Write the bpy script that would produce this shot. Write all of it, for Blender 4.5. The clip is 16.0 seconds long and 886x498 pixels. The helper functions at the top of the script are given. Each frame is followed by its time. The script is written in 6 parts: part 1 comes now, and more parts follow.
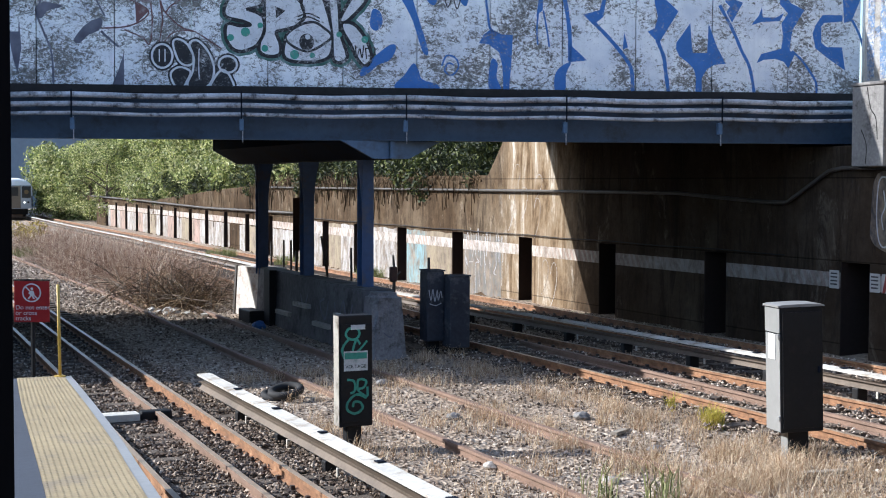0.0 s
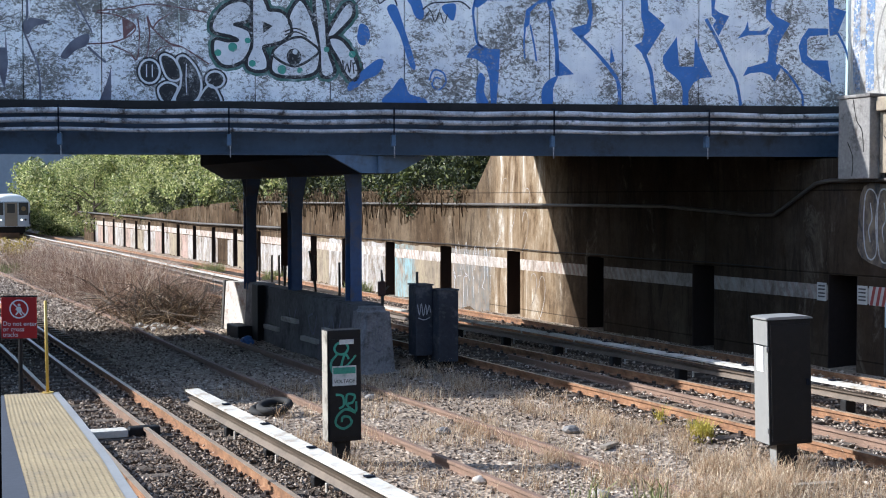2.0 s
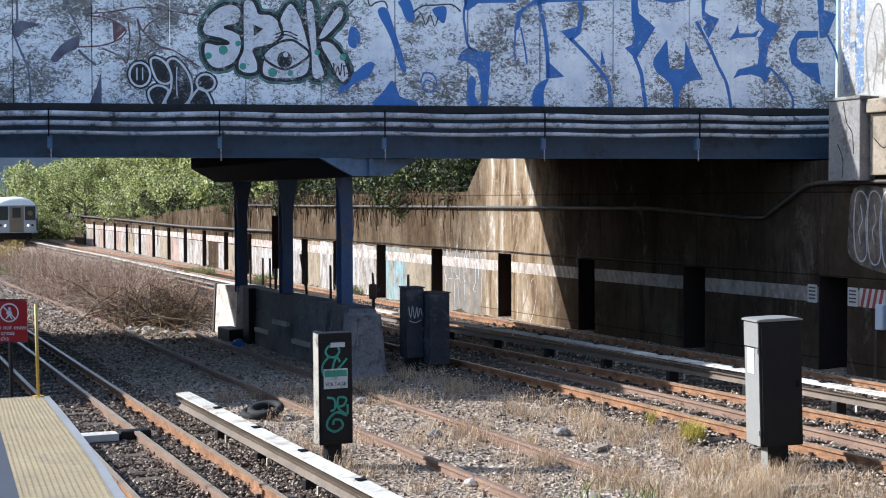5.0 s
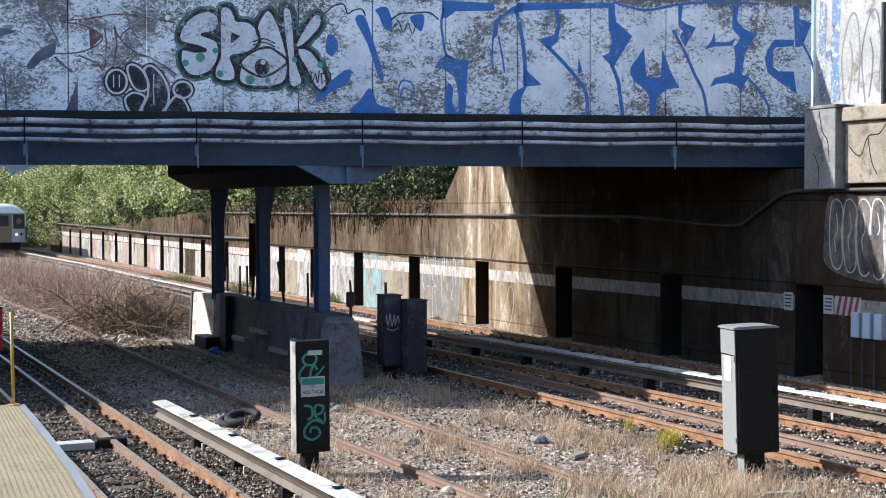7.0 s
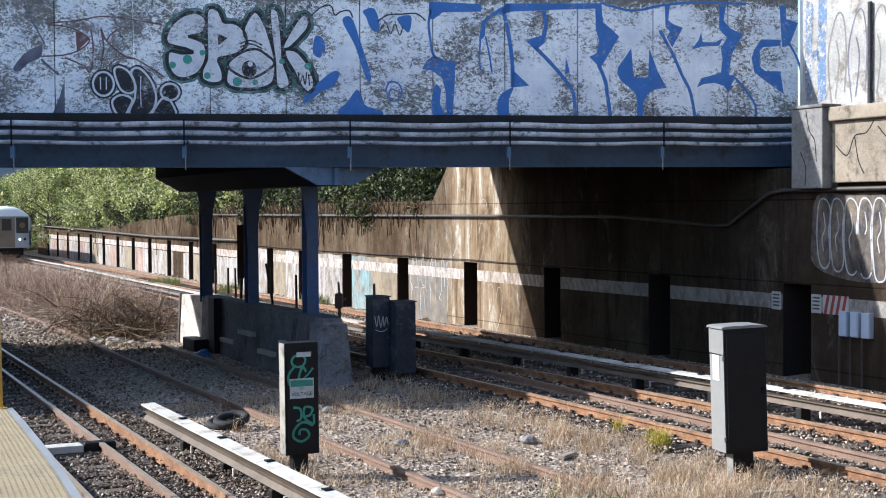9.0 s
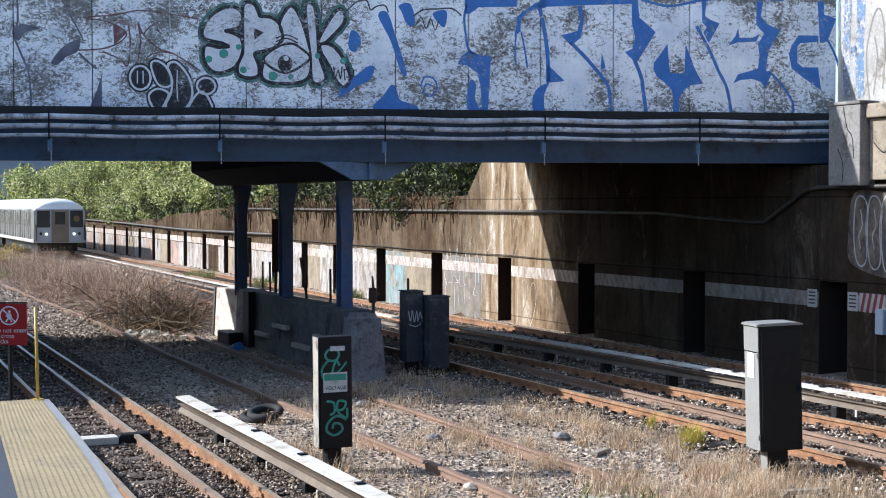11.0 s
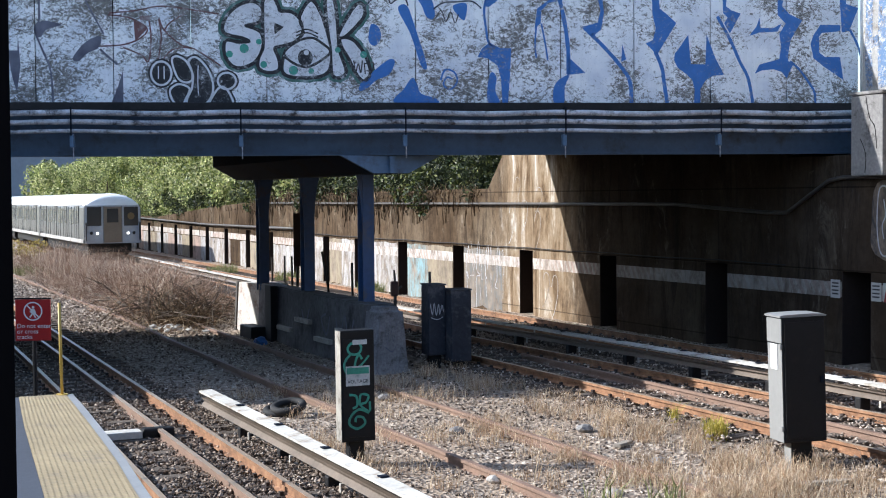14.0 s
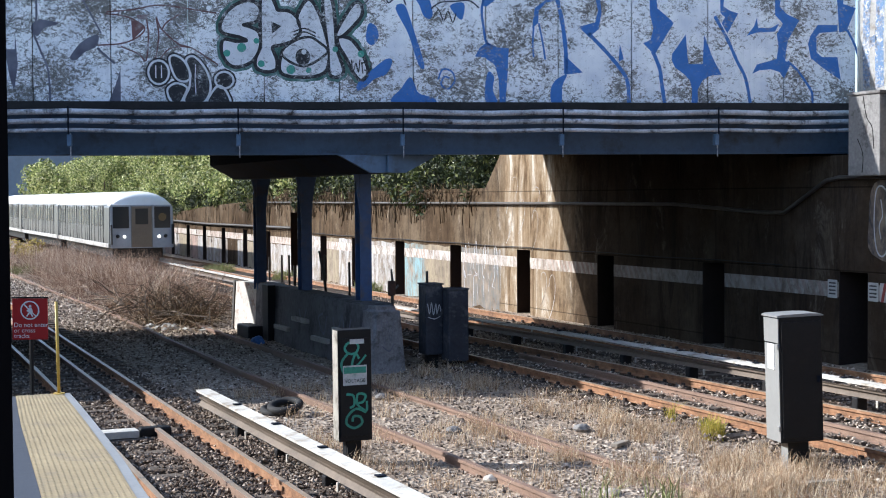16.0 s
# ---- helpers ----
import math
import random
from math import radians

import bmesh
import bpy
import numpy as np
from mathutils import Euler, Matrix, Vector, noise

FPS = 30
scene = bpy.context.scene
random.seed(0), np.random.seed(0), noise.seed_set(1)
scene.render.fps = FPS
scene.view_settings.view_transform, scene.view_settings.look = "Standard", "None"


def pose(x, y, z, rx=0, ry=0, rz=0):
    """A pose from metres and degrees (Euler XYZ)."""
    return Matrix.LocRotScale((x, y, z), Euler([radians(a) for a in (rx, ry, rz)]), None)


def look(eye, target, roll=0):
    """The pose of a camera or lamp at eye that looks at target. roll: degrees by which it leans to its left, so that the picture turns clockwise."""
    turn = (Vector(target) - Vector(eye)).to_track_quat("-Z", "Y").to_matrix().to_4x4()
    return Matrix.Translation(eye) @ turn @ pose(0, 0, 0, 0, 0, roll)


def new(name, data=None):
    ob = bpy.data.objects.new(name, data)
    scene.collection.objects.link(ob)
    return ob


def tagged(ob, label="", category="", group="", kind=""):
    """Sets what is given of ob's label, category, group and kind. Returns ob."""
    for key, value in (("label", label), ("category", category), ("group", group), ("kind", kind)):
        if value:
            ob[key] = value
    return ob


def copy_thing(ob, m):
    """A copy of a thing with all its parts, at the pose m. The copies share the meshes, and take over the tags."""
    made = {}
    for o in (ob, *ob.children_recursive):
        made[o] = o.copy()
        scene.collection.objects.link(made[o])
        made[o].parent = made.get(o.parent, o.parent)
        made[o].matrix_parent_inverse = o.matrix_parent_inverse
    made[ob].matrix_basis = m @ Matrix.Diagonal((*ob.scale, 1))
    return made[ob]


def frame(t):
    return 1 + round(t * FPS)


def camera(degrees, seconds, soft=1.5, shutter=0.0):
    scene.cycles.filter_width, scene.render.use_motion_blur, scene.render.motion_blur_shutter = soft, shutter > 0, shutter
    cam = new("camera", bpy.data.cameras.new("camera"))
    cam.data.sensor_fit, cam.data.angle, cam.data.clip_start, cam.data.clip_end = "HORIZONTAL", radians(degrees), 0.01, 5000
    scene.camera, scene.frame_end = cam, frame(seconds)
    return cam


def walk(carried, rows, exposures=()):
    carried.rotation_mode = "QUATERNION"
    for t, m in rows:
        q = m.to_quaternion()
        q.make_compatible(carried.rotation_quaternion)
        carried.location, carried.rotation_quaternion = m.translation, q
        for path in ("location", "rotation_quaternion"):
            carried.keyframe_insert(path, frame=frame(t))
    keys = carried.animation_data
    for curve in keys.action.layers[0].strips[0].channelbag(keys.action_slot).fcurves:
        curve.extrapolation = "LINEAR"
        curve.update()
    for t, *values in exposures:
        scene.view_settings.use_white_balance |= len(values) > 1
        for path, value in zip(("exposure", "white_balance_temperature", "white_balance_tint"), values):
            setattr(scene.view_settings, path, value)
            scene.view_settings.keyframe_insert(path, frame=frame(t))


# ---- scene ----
# x to the right of the viewer, y ahead, z up; z = 0 is the top of the running rails.
# The tracks run along u (away from the viewer); n is the distance across them, to the right.
EYE = 3.15
cam = camera(34.8, 16.0, 1.05)
ROWS = [
    (0.0, 0.007, -2.652, -0.209), (0.5, -0.140, -2.715, -0.048), (1.0, -0.232, -2.574, -0.341),
    (1.5, -0.399, -2.380, -0.195), (2.0, -0.481, -2.077, 0.036), (2.5, -0.597, -2.045, -0.027),
    (3.0, -0.619, -2.190, 0.024), (4.2, -0.770, -2.030, 0.140), (5.5, -0.956, -1.835, 0.211),
    (6.0, -1.248, -1.658, 0.453), (6.5, -1.542, -1.753, 0.157), (7.0, -1.758, -1.658, 0.086),
    (7.5, -1.898, -1.484, 0.160), (8.0, -2.092, -1.506, 0.247), (9.2, -2.240, -1.640, 0.350),
    (10.5, -2.050, -1.761, 0.452), (11.0, -0.844, -1.813, 0.021), (11.5, -0.696, -1.898, 0.104),
    (12.0, -0.489, -2.035, 0.351), (12.5, -0.423, -2.083, 0.460), (13.0, -0.410, -2.164, 0.785),
    (13.5, -0.179, -2.122, 0.851), (14.0, 0.011, -2.089, 0.437), (14.5, -0.001, -1.897, 0.737),
    (15.0, -0.006, -2.075, 0.897), (15.5, -0.038, -2.225, 0.693), (16.0, -0.096, -2.111, 0.358),
]
walk(cam, [(t, pose(0, 0, EYE, 90 + pitch, roll, yaw)) for t, yaw, pitch, roll in ROWS],
     [(0.0, 0.92, 5850, 9), (16.0, 0.92, 5850, 9)])

# ---- world and sun ----
SUN_WAY = Vector((1.65, -0.22, -1.0)).normalized()
world = bpy.data.worlds.new("sky")
scene.world = world
world.use_nodes = True
wt = world.node_tree
sky = wt.nodes.new("ShaderNodeTexSky")
sky.sky_type, sky.sun_disc = "NISHITA", False
sky.sun_elevation = math.asin(-SUN_WAY.z)
sky.sun_rotation = math.atan2(-SUN_WAY.x, -SUN_WAY.y)
wt.links.new(sky.outputs[0], wt.nodes["Background"].inputs[0])
wt.nodes["Background"].inputs[1].default_value = 0.15
sun = new("sun", bpy.data.lights.new("sun", "SUN"))
sun.data.energy, sun.data.angle, sun.data.color = 4.7, radians(0.53), (1.0, 0.955, 0.89)
sun.matrix_world = look((0, 0, 30), Vector((0, 0, 30)) + SUN_WAY)

# ---- axes of the place ----
CU, SU = 0.914, 0.405


def W(u, n, z=0.0):
    """From the tracks' u, n to the world."""
    return Vector((CU * n - SU * u, SU * n + CU * u, z))


TRACK_YAW = math.degrees(math.atan2(SU, CU))      # local x = n, local y = u
TRACKS = pose(0, 0, 0, 0, 0, TRACK_YAW)
SKEW = math.atan(0.13)
BRIDGE = pose(-1.08, 27.05, 0, 0, 0, math.degrees(SKEW))   # local x along the bridge, y to its far side


# ---- materials ----
def mat(name, build):
    m = bpy.data.materials.new(name)
    m.use_nodes = True
    nt = m.node_tree
    build(nt, nt.nodes["Principled BSDF"])
    return m


def node(nt, kind, **values):
    nd = nt.nodes.new(kind)
    for key, value in values.items():
        nd.inputs[key.replace("_", " ")].default_value = value
    return nd


def noise_tex(nt, scale, detail=4.0, rough=0.6, stretch=(1, 1, 1), coord="Object", dist=0.0):
    tc = nt.nodes.new("ShaderNodeTexCoord")
    mp = nt.nodes.new("ShaderNodeMapping")
    mp.inputs["Scale"].default_value = stretch
    nt.links.new(tc.outputs[coord], mp.inputs[0])
    nz = node(nt, "ShaderNodeTexNoise", Scale=scale, Detail=detail, Roughness=rough, Distortion=dist)
    nt.links.new(mp.outputs[0], nz.inputs["Vector"])
    return nz.outputs["Fac"]


def ramp(nt, fac, stops):
    r = nt.nodes.new("ShaderNodeValToRGB")
    el = r.color_ramp.elements
    while len(el) < len(stops):
        el.new(0.5)
    for e, (p, c) in zip(el, stops):
        e.position, e.color = p, (*c, 1) if len(c) == 3 else c
    nt.links.new(fac, r.inputs[0])
    return r.outputs[0]


def mixc(nt, fac, a, b, blend="MIX"):
    mx = nt.nodes.new("ShaderNodeMix")
    mx.data_type, mx.blend_type = "RGBA", blend
    for sock, v in ((mx.inputs[0], fac), (mx.inputs[6], a), (mx.inputs[7], b)):
        if isinstance(v, (int, float)):
            sock.default_value = v
        elif isinstance(v, tuple):
            sock.default_value = (*v, 1)
        else:
            nt.links.new(v, sock)
    return mx.outputs[2]


def bump(nt, bsdf, fac, strength, dist=0.02):
    b = node(nt, "ShaderNodeBump", Strength=strength, Distance=dist)
    nt.links.new(fac, b.inputs["Height"])
    nt.links.new(b.outputs[0], bsdf.inputs["Normal"])


def grey(v):
    return (v, v, v)


def simple(name, color, rough=0.6, metal=0.0, scale=6.0, vary=0.35, bmp=0.15, dirt=None, spec=0.5):
    """A base colour with grain and stains at two scales."""
    def build(nt, b):
        big = noise_tex(nt, scale * 0.25, 5)
        fine = noise_tex(nt, scale * 4, 6)
        lo = tuple(c * (1 - vary) for c in color)
        hi = tuple(min(1, c * (1 + vary * 0.6)) for c in color)
        c = ramp(nt, big, [(0.3, lo), (0.7, hi)])
        c = mixc(nt, 0.35, c, ramp(nt, fine, [(0.3, lo), (0.7, hi)]))
        if dirt:
            c = mixc(nt, ramp(nt, noise_tex(nt, scale * 0.6, 8, 0.7), [(0.52, grey(0)), (0.66, grey(1))]), c, dirt)
        nt.links.new(c, b.inputs["Base Color"])
        b.inputs["Roughness"].default_value, b.inputs["Metallic"].default_value = rough, metal
        b.inputs["Specular IOR Level"].default_value = spec
        if bmp:
            bump(nt, b, fine, bmp)
    return mat(name, build)


def island(name, stops, rough=0.9, trans=0.0, patch=0.4, track_tinted=False):
    """Each loose piece of a joined mesh takes its own shade."""
    def build(nt, b):
        g = nt.nodes.new("ShaderNodeNewGeometry")
        c = ramp(nt, g.outputs["Random Per Island"], stops)
        c = mixc(nt, patch, c, ramp(nt, noise_tex(nt, 0.7, 3), [(0.35, grey(0.3)), (0.65, grey(1))]), "MULTIPLY")
        if track_tinted:
            c = track_tint(nt, c)
        nt.links.new(c, b.inputs["Base Color"])
        b.inputs["Roughness"].default_value = rough
        if rough > 0.85:
            b.inputs["Specular IOR Level"].default_value = 0.08
        if trans:
            t = nt.nodes.new("ShaderNodeBsdfTranslucent")
            nt.links.new(c, t.inputs[0])
            ms = nt.nodes.new("ShaderNodeMixShader")
            ms.inputs[0].default_value = trans
            nt.links.new(b.outputs[0], ms.inputs[1])
            nt.links.new(t.outputs[0], ms.inputs[2])
            nt.links.new(ms.outputs[0], nt.nodes["Material Output"].inputs[0])
    return mat(name, build)


def b_parapet(nt, b):
    worn = noise_tex(nt, 12.0, 12, 0.84, (1, 1, 1.4), dist=0.8)
    area = noise_tex(nt, 0.9, 5, 0.65, (1, 1, 1.2))
    add = nt.nodes.new("ShaderNodeMath")
    add.operation = "MULTIPLY_ADD"
    nt.links.new(area, add.inputs[0])
    add.inputs[1].default_value = 0.55
    nt.links.new(worn, add.inputs[2])
    tc = nt.nodes.new("ShaderNodeTexCoord")
    sx = nt.nodes.new("ShaderNodeSeparateXYZ")
    nt.links.new(tc.outputs["Object"], sx.inputs[0])
    top = nt.nodes.new("ShaderNodeMapRange")
    for k, v in ((1, 7.05), (2, 7.4), (3, 0.0), (4, 0.22)):
        top.inputs[k].default_value = v
    nt.links.new(sx.outputs[2], top.inputs[0])
    more = nt.nodes.new("ShaderNodeMath")
    more.operation = "ADD"
    nt.links.new(add.outputs[0], more.inputs[0])
    nt.links.new(top.outputs[0], more.inputs[1])
    side = nt.nodes.new("ShaderNodeMapRange")
    for k, v in ((1, -6.0), (2, 5.0), (3, 0.03), (4, -0.012)):
        side.inputs[k].default_value = v
    nt.links.new(sx.outputs[0], side.inputs[0])
    worst = nt.nodes.new("ShaderNodeMath")
    worst.operation = "ADD"
    nt.links.new(more.outputs[0], worst.inputs[0])
    nt.links.new(side.outputs[0], worst.inputs[1])
    mask = ramp(nt, worst.outputs[0], [(0.772, grey(0)), (0.825, grey(0.97))])
    paint = ramp(nt, noise_tex(nt, 1.3, 6), [(0.35, (0.74, 0.76, 0.82)), (0.6, (0.95, 0.95, 0.96))])
    stone = ramp(nt, noise_tex(nt, 12, 8), [(0.3, (0.075, 0.068, 0.062)), (0.7, (0.24, 0.22, 0.20))])
    c = mixc(nt, mask, paint, stone)
    streak = ramp(nt, noise_tex(nt, 3.0, 6, 0.7, (3.5, 1, 0.22)), [(0.5, grey(1)), (0.8, grey(0.45))])
    c = mixc(nt, 0.3, c, streak, "MULTIPLY")
    nt.links.new(c, b.inputs["Base Color"])
    b.inputs["Roughness"].default_value = 0.8
    bump(nt, b, add.outputs[0], 0.4, 0.015)


def b_spray(color, wear=0.55):
    def build(nt, b):
        worn = noise_tex(nt, 12.0, 12, 0.84, (1, 1, 1.4), dist=0.8)
        area = noise_tex(nt, 1.1, 4, 0.6)
        add = nt.nodes.new("ShaderNodeMath")
        add.operation = "MULTIPLY_ADD"
        nt.links.new(area, add.inputs[0])
        add.inputs[1].default_value = 0.35
        nt.links.new(worn, add.inputs[2])
        m = ramp(nt, add.outputs[0], [(wear + 0.15, grey(0)), (wear + 0.22, grey(0.95))])
        stone = ramp(nt, noise_tex(nt, 10, 8), [(0.35, (0.07, 0.06, 0.055)), (0.52, (0.30, 0.29, 0.29)), (0.68, (0.72, 0.72, 0.74))])
        tone = mixc(nt, noise_tex(nt, 3.0, 8, 0.7), tuple(min(1, c * 1.25 + 0.02) for c in color), tuple(c * 0.6 for c in color))
        nt.links.new(mixc(nt, m, tone, stone), b.inputs["Base Color"])
        b.inputs["Roughness"].default_value = 0.75
    return build


def b_wall(nt, b):
    big = noise_tex(nt, 0.35, 6, 0.65)
    base = ramp(nt, big, [(0.3, (0.052, 0.032, 0.018)), (0.5, (0.11, 0.073, 0.043)), (0.72, (0.21, 0.16, 0.108))])
    grain = ramp(nt, noise_tex(nt, 6.0, 10, 0.75), [(0.3, grey(0.45)), (0.7, grey(1.0))])
    c = mixc(nt, 0.8, base, grain, "MULTIPLY")
    run = noise_tex(nt, 1.5, 11, 0.78, (1.5, 1.5, 0.28), dist=0.6)
    c = mixc(nt, ramp(nt, run, [(0.49, grey(0)), (0.60, grey(0.8))]), c, (0.030, 0.020, 0.013))
    pale = noise_tex(nt, 1.2, 11, 0.8, (1, 1, 0.4), dist=0.8)
    c = mixc(nt, ramp(nt, pale, [(0.57, grey(0)), (0.66, grey(0.55))]), c, (0.36, 0.30, 0.23))
    tc = nt.nodes.new("ShaderNodeTexCoord")
    sx = nt.nodes.new("ShaderNodeSeparateXYZ")
    nt.links.new(tc.outputs["Object"], sx.inputs[0])
    # sun and bridge shade put into the colour; near end stays dark too
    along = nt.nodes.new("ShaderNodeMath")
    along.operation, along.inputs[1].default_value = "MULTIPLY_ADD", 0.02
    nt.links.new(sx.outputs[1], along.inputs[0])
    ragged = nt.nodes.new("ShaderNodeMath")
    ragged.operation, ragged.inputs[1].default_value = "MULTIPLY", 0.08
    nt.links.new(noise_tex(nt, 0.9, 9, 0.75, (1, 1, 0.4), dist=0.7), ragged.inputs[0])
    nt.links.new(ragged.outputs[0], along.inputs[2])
    sunlit_span = ramp(nt, along.outputs[0], [(0.69, grey(0)), (0.71, grey(1)), (0.772, grey(1)), (0.80, grey(0))])
    sunlit_tone = ramp(nt, noise_tex(nt, 1.1, 10, 0.72, (1.6, 1.6, 0.35), dist=0.5), [(0.36, (0.10, 0.062, 0.034)), (0.48, (0.26, 0.185, 0.115)), (0.56, (0.34, 0.265, 0.185)), (0.64, (0.60, 0.54, 0.46))])
    c = mixc(nt, sunlit_span, c, mixc(nt, 0.6, sunlit_tone, grain, "MULTIPLY"))
    # bridge shade in the colour, from the shadow edge to the near end
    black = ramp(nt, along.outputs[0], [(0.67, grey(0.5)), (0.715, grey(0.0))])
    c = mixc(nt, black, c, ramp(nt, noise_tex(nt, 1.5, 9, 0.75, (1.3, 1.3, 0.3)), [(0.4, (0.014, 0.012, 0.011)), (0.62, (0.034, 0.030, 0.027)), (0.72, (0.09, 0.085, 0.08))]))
    # joints between the lifts of concrete
    mul = nt.nodes.new("ShaderNodeMath")
    mul.operation, mul.inputs[1].default_value = "MULTIPLY", 0.61
    nt.links.new(sx.outputs[2], mul.inputs[0])
    fr = nt.nodes.new("ShaderNodeMath")
    fr.operation = "FRACT"
    nt.links.new(mul.outputs[0], fr.inputs[0])
    c = mixc(nt, 1.0, c, ramp(nt, fr.outputs[0], [(0.0, grey(0.45)), (0.012, grey(0.5)), (0.022, grey(1))]), "MULTIPLY")
    nt.links.new(c, b.inputs["Base Color"])
    b.inputs["Roughness"].default_value = 0.95
    b.inputs["Specular IOR Level"].default_value = 0.05
    bump(nt, b, noise_tex(nt, 14, 8), 0.35)


def track_tint(nt, c):
    """Darkens the ballast of the platform track, with a ragged edge."""
    tc = nt.nodes.new("ShaderNodeTexCoord")
    sx = nt.nodes.new("ShaderNodeSeparateXYZ")
    nt.links.new(tc.outputs["Object"], sx.inputs[0])
    add = nt.nodes.new("ShaderNodeMath")
    add.operation = "MULTIPLY_ADD"
    nt.links.new(noise_tex(nt, 0.9, 5, 0.7), add.inputs[0])
    add.inputs[1].default_value = 1.6
    nt.links.new(sx.outputs[0], add.inputs[2])
    sc = nt.nodes.new("ShaderNodeMath")
    sc.operation, sc.inputs[1].default_value = "MULTIPLY", 0.1
    nt.links.new(add.outputs[0], sc.inputs[0])
    return mixc(nt, 1.0, c, ramp(nt, sc.outputs[0], [(0.58, (0.72, 0.69, 0.67)), (0.74, grey(1))]), "MULTIPLY")


def b_ground(nt, b):
    big = noise_tex(nt, 0.25, 5)
    vor = node(nt, "ShaderNodeTexVoronoi", Scale=16.0)
    tc = nt.nodes.new("ShaderNodeTexCoord")
    nt.links.new(tc.outputs["Object"], vor.inputs["Vector"])
    stones = ramp(nt, vor.outputs["Color"], [(0.2, (0.12, 0.092, 0.072)), (0.5, (0.30, 0.245, 0.195)), (0.85, (0.55, 0.465, 0.375))])
    soil = ramp(nt, noise_tex(nt, 5, 8), [(0.3, (0.18, 0.125, 0.085)), (0.7, (0.42, 0.33, 0.24))])
    c = mixc(nt, ramp(nt, big, [(0.42, grey(0.15)), (0.6, grey(0.75))]), stones, soil)
    nt.links.new(track_tint(nt, c), b.inputs["Base Color"])
    b.inputs["Roughness"].default_value = 0.95
    b.inputs["Specular IOR Level"].default_value = 0.08
    bump(nt, b, vor.outputs["Distance"], 0.8, 0.05)


def b_rail(nt, b):
    c = ramp(nt, noise_tex(nt, 5, 7, 0.7, (1, 1, 1)), [(0.3, (0.10, 0.048, 0.024)), (0.55, (0.27, 0.135, 0.064)), (0.75, (0.42, 0.25, 0.14))])
    nt.links.new(c, b.inputs["Base Color"])
    b.inputs["Roughness"].default_value = 0.75
    bump(nt, b, noise_tex(nt, 40, 5), 0.2, 0.005)


M_PARAPET = mat("worn white paint on concrete", b_parapet)
M_WALL = mat("rust-streaked concrete", b_wall)
M_GROUND = mat("ballast and soil", b_ground)
M_RUST = mat("rusty rail steel", b_rail)
M_RUST_DULL = simple("dull brown rail steel", (0.24, 0.155, 0.11), 0.7, 0.2)
M_CONDUCTOR = simple("brown conductor steel", (0.15, 0.115, 0.085), 0.6, 0.3, 5, 0.5, 0.1)
M_HEAD = simple("worn rail head", (0.46, 0.35, 0.25), 0.42, 0.45, 10, 0.3, 0)
M_TIE = simple("weathered tie wood", (0.12, 0.097, 0.078), 0.9, 0, 9, 0.5, 0.4, None, 0.15)
M_COVER = simple("white cover board paint", (0.56, 0.53, 0.47), 0.8, 0, 4, 0.35, 0.25, (0.28, 0.225, 0.165))
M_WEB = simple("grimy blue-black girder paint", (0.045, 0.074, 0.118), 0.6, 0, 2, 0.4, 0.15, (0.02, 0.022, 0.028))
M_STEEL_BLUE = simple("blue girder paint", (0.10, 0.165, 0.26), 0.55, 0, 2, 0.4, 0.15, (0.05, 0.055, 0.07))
# shade of the bridge's underside put into the colour; small fittings share it
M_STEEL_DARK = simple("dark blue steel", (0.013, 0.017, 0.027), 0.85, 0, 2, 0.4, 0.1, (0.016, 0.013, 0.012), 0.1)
M_COLUMN = simple("bright blue column paint", (0.045, 0.095, 0.21), 0.5, 0, 2, 0.35, 0.1, (0.10, 0.09, 0.09))
M_CONC = simple("weathered concrete", (0.24, 0.225, 0.21), 0.9, 0, 4, 0.5, 0.4, (0.07, 0.06, 0.055))
M_COPING = simple("tan weathered concrete", (0.30, 0.245, 0.18), 0.9, 0, 5, 0.4, 0.4, (0.10, 0.08, 0.06))
M_ENDBLOCK = simple("flaking white block paint", (0.62, 0.57, 0.51), 0.9, 0, 7, 0.4, 0.4, (0.33, 0.22, 0.17))
M_RUBBLE = simple("chalky broken rubble", (0.66, 0.63, 0.58), 0.9, 0, 9, 0.5, 0.5, (0.25, 0.2, 0.16))
M_NOSE = simple("stained grey concrete", (0.25, 0.24, 0.24), 0.9, 0, 6, 0.6, 0.6, (0.07, 0.062, 0.06))
M_CONC_LIGHT = simple("pale concrete", (0.46, 0.42, 0.37), 0.9, 0, 4, 0.5, 0.4, (0.17, 0.12, 0.09))
# near black to deepen the shade under the deck; also ledge and cracks
M_CONC_BLACK = simple("soot-black concrete", (0.035, 0.033, 0.033), 0.95, 0, 3, 0.4, 0.3, None, 0.1)
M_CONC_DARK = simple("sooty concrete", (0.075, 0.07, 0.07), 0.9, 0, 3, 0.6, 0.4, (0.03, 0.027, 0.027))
M_CRASH = simple("patched grey concrete", (0.125, 0.12, 0.12), 0.9, 0, 2.2, 0.75, 0.5, (0.03, 0.027, 0.027))
M_PIPE = simple("flaking pipe wrap", (0.56, 0.55, 0.58), 0.55, 0.1, 7, 0.7, 0.5, (0.045, 0.04, 0.04))
M_CONDUIT = simple("grimy conduit steel", (0.08, 0.07, 0.06), 0.6, 0.3, 5, 0.5, 0.2, (0.06, 0.045, 0.035))
M_BLACK = simple("black cabinet paint", (0.010, 0.010, 0.011), 0.6, 0, 4, 0.3, 0.1, (0.018, 0.016, 0.015), 0.25)
M_CREAMBOX = simple("scuffed cream paint", (0.36, 0.33, 0.28), 0.6, 0, 6, 0.3, 0.1, (0.12, 0.10, 0.08))
